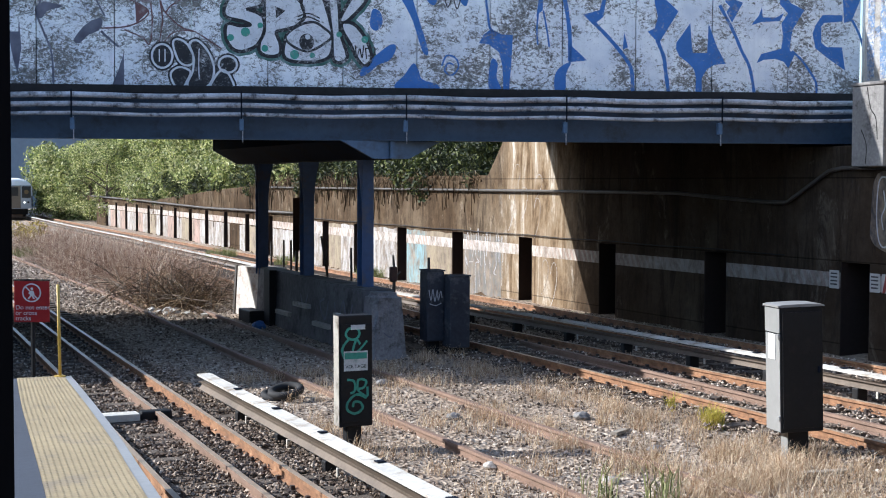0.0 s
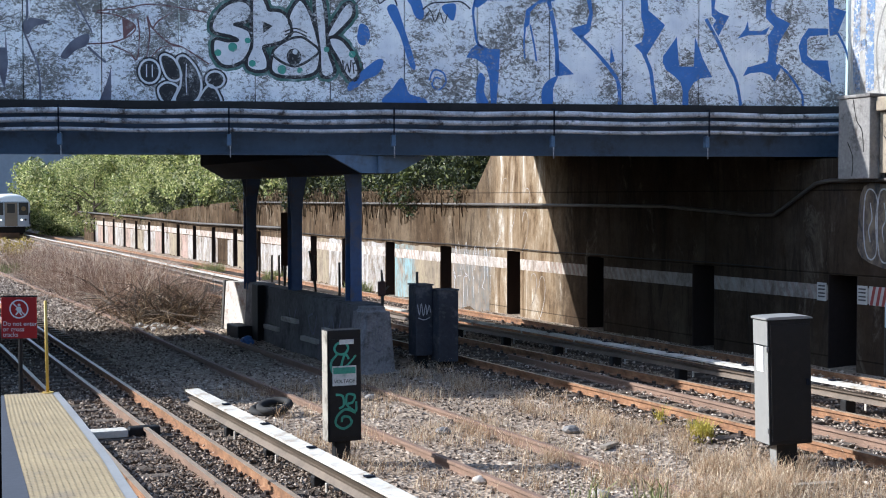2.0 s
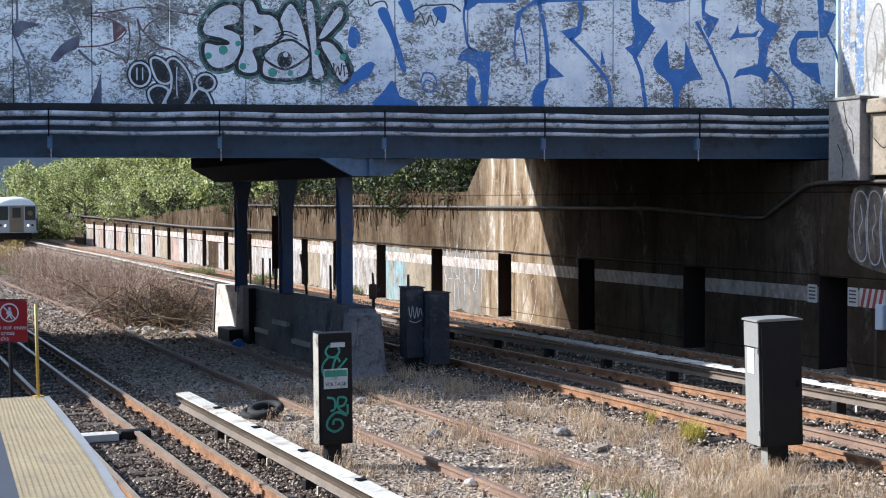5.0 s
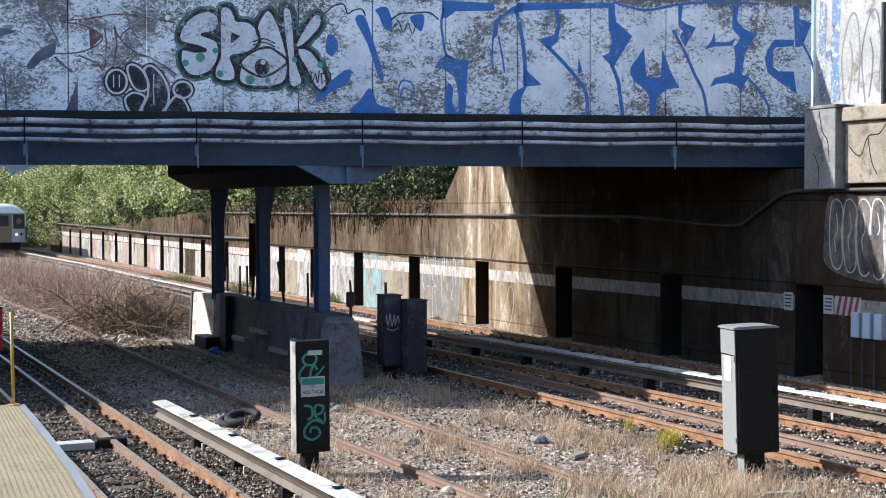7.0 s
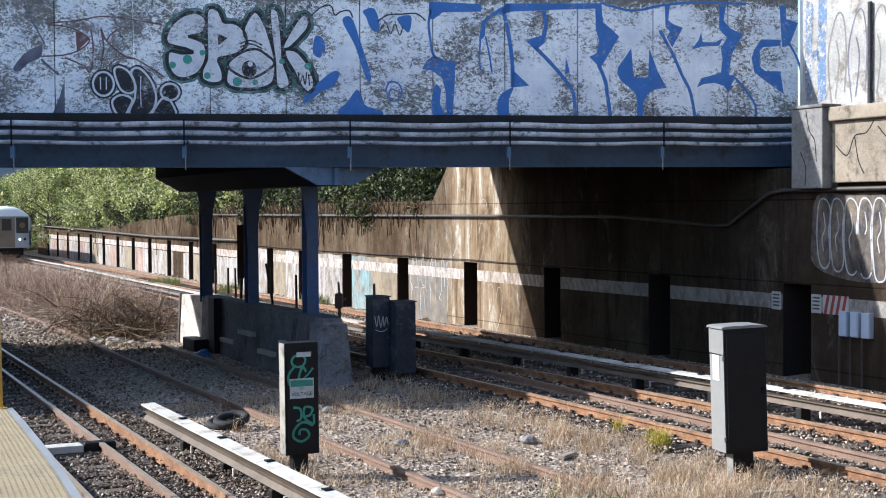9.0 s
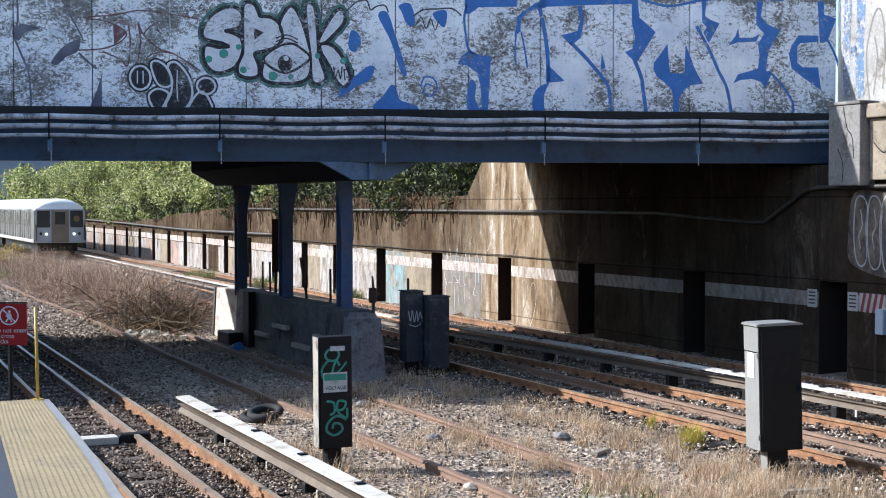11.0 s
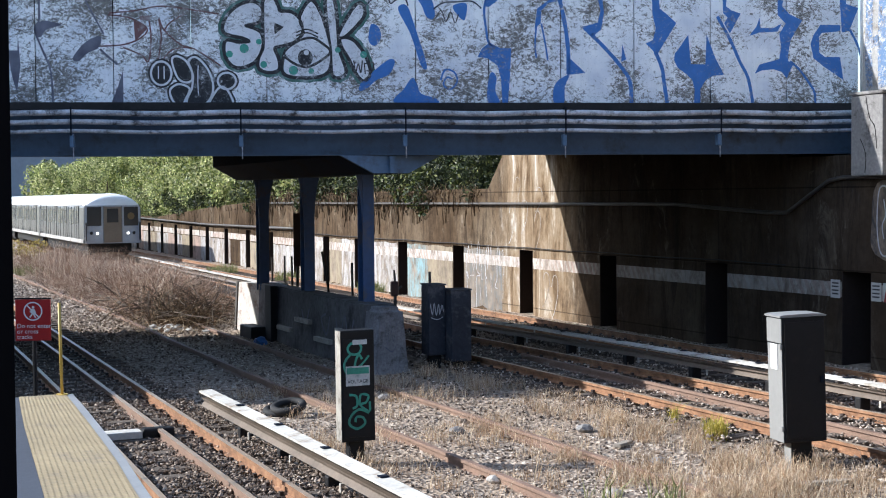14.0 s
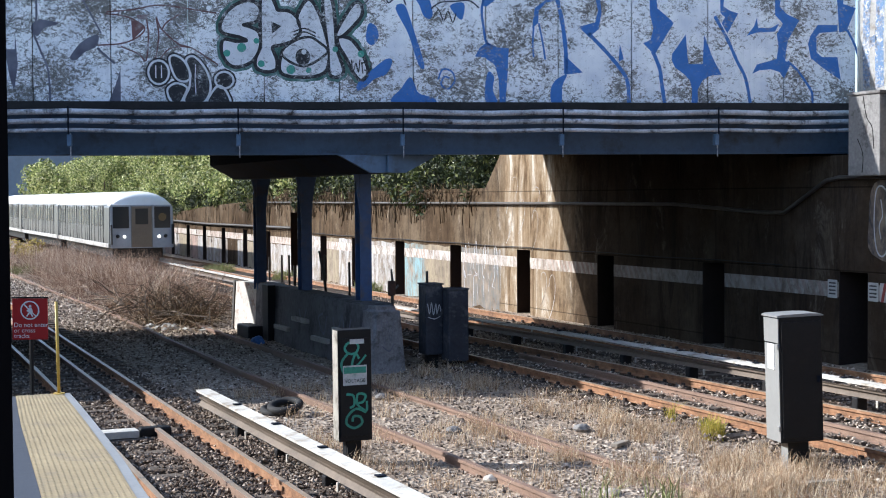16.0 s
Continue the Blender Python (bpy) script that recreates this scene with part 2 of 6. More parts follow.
M_GREYBOX = simple("grey cabinet paint", (0.25, 0.245, 0.23), 0.5, 0, 3, 0.15, 0.1)
M_WHITE = simple("white paint", (0.8, 0.79, 0.76), 0.6, 0, 5, 0.15, 0.05)
M_YELLOW = simple("yellow tactile surface", (0.31, 0.24, 0.135), 0.85, 0, 3, 0.3, 0.1, (0.22, 0.175, 0.115))
M_YPOLE = simple("yellow pole paint", (0.52, 0.35, 0.07), 0.5, 0, 4, 0.2, 0.05)
M_PLAT = simple("blue-grey platform concrete", (0.04, 0.048, 0.066), 0.85, 0, 4, 0.2, 0.2)
M_EDGE = simple("grey-white platform edge", (0.25, 0.255, 0.255), 0.7, 0, 4, 0.2, 0.15)
M_DOOR = simple("black painted frame", (0.006, 0.006, 0.007), 0.9, 0, 5, 0.2, 0, None, 0.0)
M_RED = simple("red sign enamel", (0.42, 0.022, 0.020), 0.4, 0, 3, 0.1, 0)
M_STAINLESS = simple("brushed stainless", (0.17, 0.172, 0.16), 0.42, 0.4, 3, 0.25, 0.05)
M_SILL = simple("grimy pale sill paint", (0.42, 0.40, 0.37), 0.6, 0, 2, 0.4, 0, (0.2, 0.16, 0.12))
M_ROOF = simple("white car roof", (0.82, 0.80, 0.76), 0.6, 0, 1, 0.1, 0)
M_TFRONT = simple("silver car front", (0.34, 0.36, 0.39), 0.5, 0.3, 2, 0.2, 0)
M_GLASS = simple("dark car glass", (0.03, 0.034, 0.036), 0.12, 0, 3, 0.2, 0)
M_SIDEGLASS = simple("hazy car side glass", (0.10, 0.115, 0.105), 0.25, 0, 3, 0.4, 0)
M_ROUTE = simple("yellow route disc", (0.13, 0.085, 0.03), 0.6, 0, 5, 0.1, 0)
M_RUBBER = simple("black rubber", (0.015, 0.014, 0.014), 0.8, 0, 5, 0.2, 0.1)
M_TAN = simple("tan door panel", (0.20, 0.155, 0.11), 0.5, 0.2, 3, 0.3, 0)
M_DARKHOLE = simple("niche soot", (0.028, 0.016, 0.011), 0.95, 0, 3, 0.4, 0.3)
M_TEAL = mat("teal spray paint", b_spray((0.07, 0.33, 0.25)))
M_BLUE = mat("blue spray paint", b_spray((0.05, 0.175, 0.50), 0.57))
def b_haze(nt, b):
    c = ramp(nt, noise_tex(nt, 4.0, 9, 0.75), [(0.36, (0.03, 0.09, 0.07)), (0.52, (0.09, 0.18, 0.16)), (0.68, (0.40, 0.46, 0.47))])
    nt.links.new(c, b.inputs["Base Color"])
    b.inputs["Roughness"].default_value = 0.8


M_PALEBLUE = mat("worn pale blue spray paint", b_spray((0.085, 0.16, 0.29), 0.48))
M_HAZE = mat("thin green spray haze", b_haze)
M_INK = mat("black spray paint", b_spray((0.012, 0.012, 0.016)))
M_NAVY = mat("navy spray paint", b_spray((0.025, 0.028, 0.05)))
M_LILAC = mat("pale lilac spray paint", b_spray((0.76, 0.76, 0.82), 0.55))
M_MAROON = simple("faded maroon spray paint", (0.17, 0.085, 0.085), 0.8, 0, 8, 0.4, 0, (0.36, 0.32, 0.33))
M_WHITESPRAY = mat("white spray paint", b_spray((0.72, 0.73, 0.76), 0.62))
# strong dark patches in the colour stand in for shaded gaps between clumps
M_LEAF = island("leaves", [(0.0, (0.06, 0.085, 0.02)), (0.45, (0.30, 0.36, 0.11)), (0.8, (0.66, 0.66, 0.25)), (1.0, (0.92, 0.88, 0.50))], 0.6, 0.35, 0.9)
M_VINE = island("vine leaves", [(0.0, (0.018, 0.026, 0.008)), (0.7, (0.05, 0.07, 0.018)), (1.0, (0.26, 0.28, 0.08))], 0.75, 0.2, 0.8)
M_STEM = island("dry vine stems", [(0.0, (0.045, 0.030, 0.018)), (0.6, (0.13, 0.09, 0.055)), (1.0, (0.30, 0.22, 0.13))], 0.95)
# near-black green stands in for the shade seen between the leaves
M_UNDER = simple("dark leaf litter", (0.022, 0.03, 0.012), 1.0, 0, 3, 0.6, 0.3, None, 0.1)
M_BARK = simple("bark", (0.12, 0.09, 0.065), 0.95, 0, 8, 0.5, 0.5)
M_STONES = island("ballast stones", [(0.0, (0.085, 0.064, 0.050)), (0.5, (0.275, 0.215, 0.168)), (0.85, (0.50, 0.41, 0.325)), (1.0, (0.80, 0.69, 0.57))], track_tinted=True)
M_DRY = island("dry grass", [(0.0, (0.27, 0.16, 0.09)), (0.5, (0.58, 0.42, 0.27)), (1.0, (0.86, 0.73, 0.54))], 0.9, 0.25)
M_BRUSH = island("dead brush", [(0.0, (0.12, 0.068, 0.048)), (0.55, (0.40, 0.265, 0.19)), (0.8, (0.66, 0.50, 0.37)), (1.0, (0.92, 0.80, 0.64))], 0.9, 0.2, 0.25)
M_WEED = island("yellow weeds", [(0.0, (0.32, 0.31, 0.05)), (1.0, (0.75, 0.60, 0.12))], 0.8, 0.3)
M_GOLD = island("yellowing leaves", [(0.0, (0.14, 0.09, 0.03)), (0.6, (0.36, 0.27, 0.07)), (1.0, (0.60, 0.48, 0.15))], 0.8, 0.3)
M_GREENWEED = island("green weeds", [(0.0, (0.12, 0.14, 0.05)), (1.0, (0.34, 0.35, 0.14))], 0.8, 0.3)


def b_lamp(nt, b):
    b.inputs["Emission Color"].default_value = (1.0, 0.93, 0.8, 1)
    b.inputs["Emission Strength"].default_value = 1.5


M_HEADLAMP = mat("headlamp glass", b_lamp)


# ---- building helpers ----
def box(bm, x0, x1, y0, y1, z0, z1, bevel=0.0):
    vs = [bm.verts.new((x, y, z)) for x in (x0, x1) for y in (y0, y1) for z in (z0, z1)]
    fs = [(0, 1, 3, 2), (4, 6, 7, 5), (0, 4, 5, 1), (2, 3, 7, 6), (0, 2, 6, 4), (1, 5, 7, 3)]
    faces = [bm.faces.new([vs[i] for i in f]) for f in fs]
    if bevel:
        edges = list({e for f in faces for e in f.edges})
        bmesh.ops.bevel(bm, geom=edges, offset=bevel, segments=2, affect="EDGES", profile=0.5)
    return vs


def prism(bm, outline, lo, hi, axis="y"):
    """Extrudes a closed outline of (a, b) pairs from lo to hi along an axis."""
    def at(a, b, c):
        return {"y": (a, c, b), "z": (a, b, c), "x": (c, a, b)}[axis]
    n0 = [bm.verts.new(at(a, b, lo)) for a, b in outline]
    n1 = [bm.verts.new(at(a, b, hi)) for a, b in outline]
    k = len(outline)
    bm.faces.new(n0)
    bm.faces.new(n1[::-1])
    for i in range(k):
        bm.faces.new((n0[i], n1[i], n1[(i + 1) % k], n0[(i + 1) % k]))
    bmesh.ops.recalc_face_normals(bm, faces=bm.faces)


def tube(bm, pts, radius, sides=8, taper=None):
    rings = []
    for i, p in enumerate(pts):
        p = Vector(p)
        way = (Vector(pts[min(i + 1, len(pts) - 1)]) - Vector(pts[max(i - 1, 0)])).normalized()
        side = way.cross(Vector((0, 0, 1))) if abs(way.z) < 0.95 else way.cross(Vector((1, 0, 0)))
        side.normalize()
        up = side.cross(way)
        r = radius if taper is None else radius + (taper - radius) * i / (len(pts) - 1)
        rings.append([bm.verts.new(p + r * (math.cos(a) * side + math.sin(a) * up)) for a in (2 * math.pi * k / sides for k in range(sides))])
    for a, b in zip(rings, rings[1:]):
        for k in range(sides):
            bm.faces.new((a[k], a[(k + 1) % sides], b[(k + 1) % sides], b[k]))
    bm.faces.new(rings[0][::-1])
    bm.faces.new(rings[-1])


def sweep(bm, path, profile):
    """Extrudes an open or closed profile of (across, up) pairs along a path of (n, u, z)."""
    rings = []
    for i, p in enumerate(path):
        a, b = Vector(path[max(i - 1, 0)]), Vector(path[min(i + 1, len(path) - 1)])
        way = (b - a).normalized()
        side = Vector((way.y, -way.x, 0)).normalized()
        rings.append([bm.verts.new(Vector(p) + side * s + Vector((0, 0, h))) for s, h in profile])
    k = len(profile)
    for a, b in zip(rings, rings[1:]):
        for j in range(k):
            bm.faces.new((a[j], b[j], b[(j + 1) % k], a[(j + 1) % k]))
    bm.faces.new(rings[0])
    bm.faces.new(rings[-1][::-1])


def mesh_of(name, bm, material, smooth=False):
    bmesh.ops.recalc_face_normals(bm, faces=bm.faces)
    me = bpy.data.meshes.new(name)
    bm.to_mesh(me)
    bm.free()
    me.materials.append(material)
    if smooth:
        for p in me.polygons:
            p.use_smooth = True
    return me


def part(name, bm, material, parent=None, label="", smooth=False):
    ob = new(name, mesh_of(name, bm, material, smooth))
    if parent:
        ob.parent = parent
    return tagged(ob, label=label) if label else ob


def thing(name, m, label, category, group="", kind=""):
    ob = new(name)
    ob.matrix_basis = m
    return tagged(ob, label, category, group, kind)


def solid(name, bm, material, m, label, category, group="", kind="", smooth=False):
    ob = new(name, mesh_of(name, bm, material, smooth))
    ob.matrix_basis = m
    return tagged(ob, label, category, group, kind)


def lerp(table, x):
    return float(np.interp(x, [a for a, _ in table], [b for _, b in table]))


# ---- ground ----
def ground_height(n, u):
    """Ballast shoulders along the tracks, soft waves elsewhere."""
    z = -0.215 + 0.05 * noise.noise((n * 0.5, u * 0.35, 0)) + 0.03 * noise.noise((n * 1.7, u * 1.3, 4))
    bank = math.exp(-((n - 9.8) / 1.3) ** 2) * max(0.0, 1 - abs(u - 46) / 14)
    return z + 0.2 * bank


def build_ground():
    ns = [-1500, -300, -80, -30] + [-12 + 0.45 * i for i in range(74)] + [30, 60, 200, 1500]
    us = [-1500, -200, -40, -10] + [4 + 0.45 * i for i in range(150)] + [74 + 3 * i for i in range(25)] + [200, 400, 1500]
    verts = [(n, u, ground_height(n, u) if abs(n) < 40 and u < 150 else -0.3) for u in us for n in ns]
    k = len(ns)
    faces = [(j * k + i, j * k + i + 1, (j + 1) * k + i + 1, (j + 1) * k + i) for j in range(len(us) - 1) for i in range(k - 1)]
    me = bpy.data.meshes.new("ground")
    me.from_pydata(verts, [], faces)
    me.materials.append(M_GROUND)
    for p in me.polygons:
        p.use_smooth = True
    ob = new("ground", me)
    ob.matrix_basis = TRACKS
    tagged(ob, "grey-brown ballast and dry soil of the railway cutting", "ground", kind="structure")


# ---- tracks ----
RAIL = [(-0.036, 0.0), (-0.038, -0.04), (-0.010, -0.050), (-0.009, -0.115), (-0.06, -0.13), (-0.06, -0.142),
        (0.06, -0.142), (0.06, -0.13), (0.009, -0.115), (0.010, -0.050), (0.038, -0.04), (0.036, 0.0)]
HEADTOP = [(-0.034, 0.002), (-0.034, -0.004), (0.034, -0.004), (0.034, 0.002)]


def path_of(table, z=0.0, lo=2.0, hi=140.0, step=3.0, grade=None):
    k = max(2, int((hi - lo) / step))
    us = [lo + (hi - lo) * i / k for i in range(k + 1)]
    return [(lerp(table, u), u, z + (lerp(grade, u) if grade else 0.0)) for u in us]


def plate_mesh():
    bm = bmesh.new()
    for sg in (-1, 1):
        box(bm, sg * 0.11 - 0.045, sg * 0.11 + 0.045, -0.085, 0.085, -0.16, -0.134)
        box(bm, sg * 0.085 - 0.022, sg * 0.085 + 0.022, -0.03, 0.03, -0.135, -0.09)
    return mesh_of("tie_plate", bm, M_CLIP)


M_CLIP = simple("dark oily steel", (0.045, 0.032, 0.026), 0.6, 0.3, 9, 0.4, 0.1)
PLATE_MESH = plate_mesh()


def railway_track(label, lines, lo, hi, tie_lo, tie_hi, centre, head=True, sink=0.0, grade=None):
    th = thing("railway_track", TRACKS, label, "railway track", "tracks in the cutting")
    for table, z, material in lines:
        bm = bmesh.new()
        sweep(bm, path_of(table, z, lo, hi, 3.0, grade), RAIL)
        r = part("rail", bm, material, th)
        if head:
            bm = bmesh.new()
            sweep(bm, path_of(table, z, lo, hi, 3.0, grade), HEADTOP)
            part("rail_head", bm, M_HEAD, r, "worn shiny running surface")
    bm = bmesh.new()
    box(bm, -1.25, 1.25, -0.11, 0.11, -0.31, -0.146, 0.012)
    tie_mesh = mesh_of("tie", bm, M_TIE)
    k = int((tie_hi - tie_lo) / 0.56)
    for i in range(k):
        u = tie_lo + 0.56 * i
        ob = new("tie", tie_mesh)
        ob.parent = th
        if u < 34 and head:
            for table, z, _ in lines[:2]:
                pl = new("tie_plate", PLATE_MESH)
                pl.parent = th
                pl.matrix_basis = pose(lerp(table, u), u, 0)
        ob.matrix_basis = pose(lerp(centre, u) + random.uniform(-0.06, 0.06), u, sink + random.uniform(-0.012, 0.004), 0, 0, random.uniform(-1.5, 1.5))
    return th


LEFT_R = [(0, 4.37), (35, 5.19), (60, 5.8), (100, 6.6), (140, 7.2)]
LEFT_L = [(0, 2.95), (9.5, 3.12), (14.8, 3.28), (24, 3.63), (30, 3.80), (35, 3.92), (60, 4.5), (100, 5.3), (140, 5.9)]
LEFT_M = [(a, b - 0.53) for a, b in LEFT_R]
A_GRADE = [(35, 0.0), (63, -0.16), (140, -0.16)]     # the line falls a little beyond the bridge
A_NEAR = [(0, 11.9), (30, 11.92), (46, 12.5), (63, 13.3), (80, 13.9), (105, 14.33), (140, 15.58)]
A_FAR = [(0, 14.2), (14, 13.98), (31, 13.42), (46, 13.95), (63, 14.75), (80, 15.34), (105, 15.77), (140, 17.02)]
A_MID = [(8, 12.75), (14, 12.82), (27, 13.05)]
B_FAR = [(0, 16.8), (25, 16.95), (40, 17.0), (60, 17.5), (100, 18.1), (140, 19.2)]
B_NEAR = [(a, b - 1.45) for a, b in B_FAR]
S_L = [(0, 7.2), (19, 7.3), (26, 7.32), (33, 7.48), (41, 7.76), (52, 7.72), (70, 8.0)]
S_R = [(0, 8.95), (22, 8.88), (34, 8.98), (54, 9.15), (70, 9.5)]


def build_tracks():
    railway_track("railway track with rust-orange rails and inner guard rail beside platform",
                  [(LEFT_L, 0, M_RUST), (LEFT_R, 0, M_RUST), (LEFT_M, -0.03, M_RUST_DULL)], -4, 130, 6, 44, [(a, b - 0.66) for a, b in LEFT_R])
    railway_track("railway track with rust-orange rails passing under the bridge",
                  [(A_NEAR, 0, M_RUST), (A_FAR, 0, M_RUST)], -4, 140, 6, 60, [(a, b + 0.75) for a, b in A_NEAR], grade=A_GRADE)
    railway_track("railway track along the retaining wall in the bridge's shade",
                  [(B_NEAR, 0, M_RUST), (B_FAR, 0, M_RUST)], -4, 140, 6, 70, [(a, b - 0.72) for a, b in B_FAR])
    th = railway_track("abandoned siding with dull rusty rails half buried in weeds",
                       [(S_L, -0.10, M_RUST_DULL), (S_R, -0.10, M_RUST_DULL)], 4, 66, 8, 34, [(a, b + 0.72) for a, b in S_L], False, -0.12)
    bm = bmesh.new()
    sweep(bm, path_of(A_MID, -0.02, 8, 25.5, 2), RAIL)
    solid("guard_rail", bm, M_RUST_DULL, TRACKS, "dull grey-brown guard rail lying between rusty running rails", "rail")


def third_rail(table, lo, hi, label, step, grade=None):
    th = thing("third_rail", TRACKS, label, "third rail", "power rails beside the tracks")
    bm = bmesh.new()
    sweep(bm, path_of(table, 0.17, lo, hi, 0.9, grade), [(-0.10, 0.0), (-0.10, 0.03), (0.10, 0.04), (0.10, -0.005)])
    part("cover_board", bm, M_COVER, th, "white painted cover board")
    bm = bmesh.new()
    sweep(bm, path_of(table, 0.0, lo, hi, 2.5, grade), [(-0.075, -0.03), (-0.02, 0.03), (-0.02, 0.06), (-0.06, 0.07), (-0.06, 0.09), (0.06, 0.09), (0.06, 0.07), (0.02, 0.06), (0.02, 0.03), (0.075, -0.03)])
    part("conductor_rail", bm, M_CONDUCTOR, th, "brown steel power rail")
    bm = bmesh.new()
    box(bm, -0.105, -0.085, -0.022, 0.022, -0.13, -0.03)
    box(bm, -0.085, 0.105, -0.015, 0.015, -0.055, -0.033)
    box(bm, 0.085, 0.105, -0.022, 0.022, -0.033, 0.168)
    post = mesh_of("bracket", bm, M_COVER)
    bm = bmesh.new()
    box(bm, -0.1, 0.1, -0.07, 0.07, -0.34, -0.032, 0.02)
    ins = mesh_of("insulator", bm, M_BLACK)
    bm = bmesh.new()
    box(bm, -0.02, 0.085, -0.05, 0.05, 0.212, 0.228, 0.004)
    clip = mesh_of("clamp", bm, M_STEEL_DARK)
    k = int((min(hi, 45) - lo) / step)
    for i in range(k):
        u = lo + 0.4 + step * i
        for me, du in ((post, 0.0), (ins, 0.5), (clip, 0.9)):
            if u + du < hi - 0.1:
                ob = new(me.name, me)
                ob.parent = th
                ob.matrix_basis = pose(lerp(table, u + du), u + du, lerp(grade, u + du) if grade else 0)


# ---- retaining wall with refuge niches ----
WALL_N = [(0, 18.5), (20, 18.5), (30, 18.4), (50, 18.5), (70, 19.3), (90, 19.9), (140, 21.5)]


def wall_top(u):
    return lerp([(0, 4.75), (21.5, 4.75), (21.52, 3.92), (24.0, 3.92), (24.02, 4.75), (36.9, 4.75), (38.3, 3.4), (62, 3.35), (66, 3.0), (74, 2.75), (90, 2.05), (150, 2.0)], u)


NICHES = [21.88, 26.5, 31.2, 35.8, 40.5, 45.2, 49.6, 53.7, 58.1, 62.4, 66.8, 71.4, 75.8, 80.0, 84.3, 88.6, 93.0, 97.4, 101.8, 106.2, 110.6]


def build_wall():
    bm = bmesh.new()
    cuts = [0.0]
    for u in NICHES:
        cuts += [u - 0.42, u + 0.42]
    cuts += [116, 150]

    def slab(u0, u1, z0, z1a, z1b, d0=0.0, d1=1.2):
        a, b = lerp(WALL_N, u0), lerp(WALL_N, u1)
        pts = [(a + d0, u0), (b + d0, u1), (b + d1, u1), (a + d1, u0)]
        lo = [bm.verts.new((n, u, z0)) for n, u in pts]
        hi = [bm.verts.new((n, u, z)) for (n, u), z in zip(pts, (z1a, z1b, z1b, z1a))]
        bm.faces.new(lo[::-1])
        bm.faces.new(hi)
        for i in range(4):
            bm.faces.new((lo[i], lo[(i + 1) % 4], hi[(i + 1) % 4], hi[i]))
    for i in range(0, len(cuts) - 1, 2):
        slab(cuts[i], cuts[i + 1], -0.5, 1.63, 1.63)
    tops = sorted(set([0, 20, 21.5, 21.52, 24.0, 24.02, 30, 36.9, 38.3, 50, 62, 66, 74, 80, 90, 110, 130, 150]))
    for a, b in zip(tops, tops[1:]):
        slab(a, b, 1.632, wall_top(a), wall_top(b))
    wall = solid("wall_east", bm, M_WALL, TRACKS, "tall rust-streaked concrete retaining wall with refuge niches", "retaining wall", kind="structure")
    # back and jamb sheets carry the recess's darkness in their own colour
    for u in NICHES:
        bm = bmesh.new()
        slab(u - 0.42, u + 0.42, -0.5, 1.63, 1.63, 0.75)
        part("refuge_back", bm, M_DARKHOLE, wall, "dark brown back of the refuge")
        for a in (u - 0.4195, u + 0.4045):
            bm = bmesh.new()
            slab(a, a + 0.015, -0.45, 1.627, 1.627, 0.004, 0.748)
            part("refuge_jamb", bm, M_DARKHOLE, wall, "dark brown side of the refuge")
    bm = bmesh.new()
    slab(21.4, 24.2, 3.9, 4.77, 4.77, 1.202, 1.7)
    part("back_wall", bm, M_CONC_BLACK, wall, "near-black back wall of the bridge seat")
    # painted white band between the niches
    for i in range(0, len(cuts) - 1, 2):
        a, b = max(cuts[i], 12), min(cuts[i + 1], 118)
        bm = bmesh.new()
        p = [(lerp(WALL_N, a), a), (lerp(WALL_N, b), b)]
        lo = [bm.verts.new((n + o, u, 1.12)) for n, u in p for o in (-0.004, 0.02)]
        hi = [bm.verts.new((n + o, u, 1.42)) for n, u in p for o in (-0.004, 0.02)]
        for f in ((lo[0], lo[2], hi[2], hi[0]), (lo[1], hi[1], hi[3], lo[3]), (hi[0], hi[2], hi[3], hi[1]), (lo[0], lo[1], lo[3], lo[2])):
            bm.faces.new(f)
        part("painted_band", bm, M_BAND, wall, "faded white painted stripe")
    # conduit along the wall
    bm = bmesh.new()
    pts = [(lerp(WALL_N, u) - 0.09, u, 2.95) for u in np.arange(66, 26.5, -2.0)] + [(lerp(WALL_N, 24.6) - 0.09, 24.6, 2.78), (lerp(WALL_N, 23.9) - 0.09, 23.9, 2.78)]
    pts += [(lerp(WALL_N, 22.6) - 0.09, 22.6, 3.42), (lerp(WALL_N, 22.2) - 0.09, 22.2, 3.48), (lerp(WALL_N, 6) - 0.09, 6.0, 3.5)]
    pts = [q for q in pts if q[1] < 66]
    tube(bm, pts, 0.042)
    solid("wall_conduit", bm, M_CONDUIT, TRACKS, "grey pipe running along the concrete retaining wall", "pipe", smooth=True)
    bm = bmesh.new()
    tube(bm, [(lerp(WALL_N, u) - 0.12, u, lerp([(58, 1.86), (75, 1.78), (96, 1.93), (118, 2.02)], u)) for u in np.arange(58, 118.5, 2.0)], 0.06, 8)
    solid("far_conduit", bm, M_CONDUIT, TRACKS, "dark thick pipe running above the refuges of the far wall", "pipe", smooth=True)
    bm = bmesh.new()
    tube(bm, [(lerp(WALL_N, u) - 0.05, u, 1.70 + 0.012 * math.cos((u - 35.8) * 6.2832 / 4.6)) for u in np.arange(24, 59.0, 1.15)], 0.012, 6)
    solid("wall_cable", bm, M_RUBBER, TRACKS, "thin black cable sagging along the retaining wall", "cable", smooth=True)


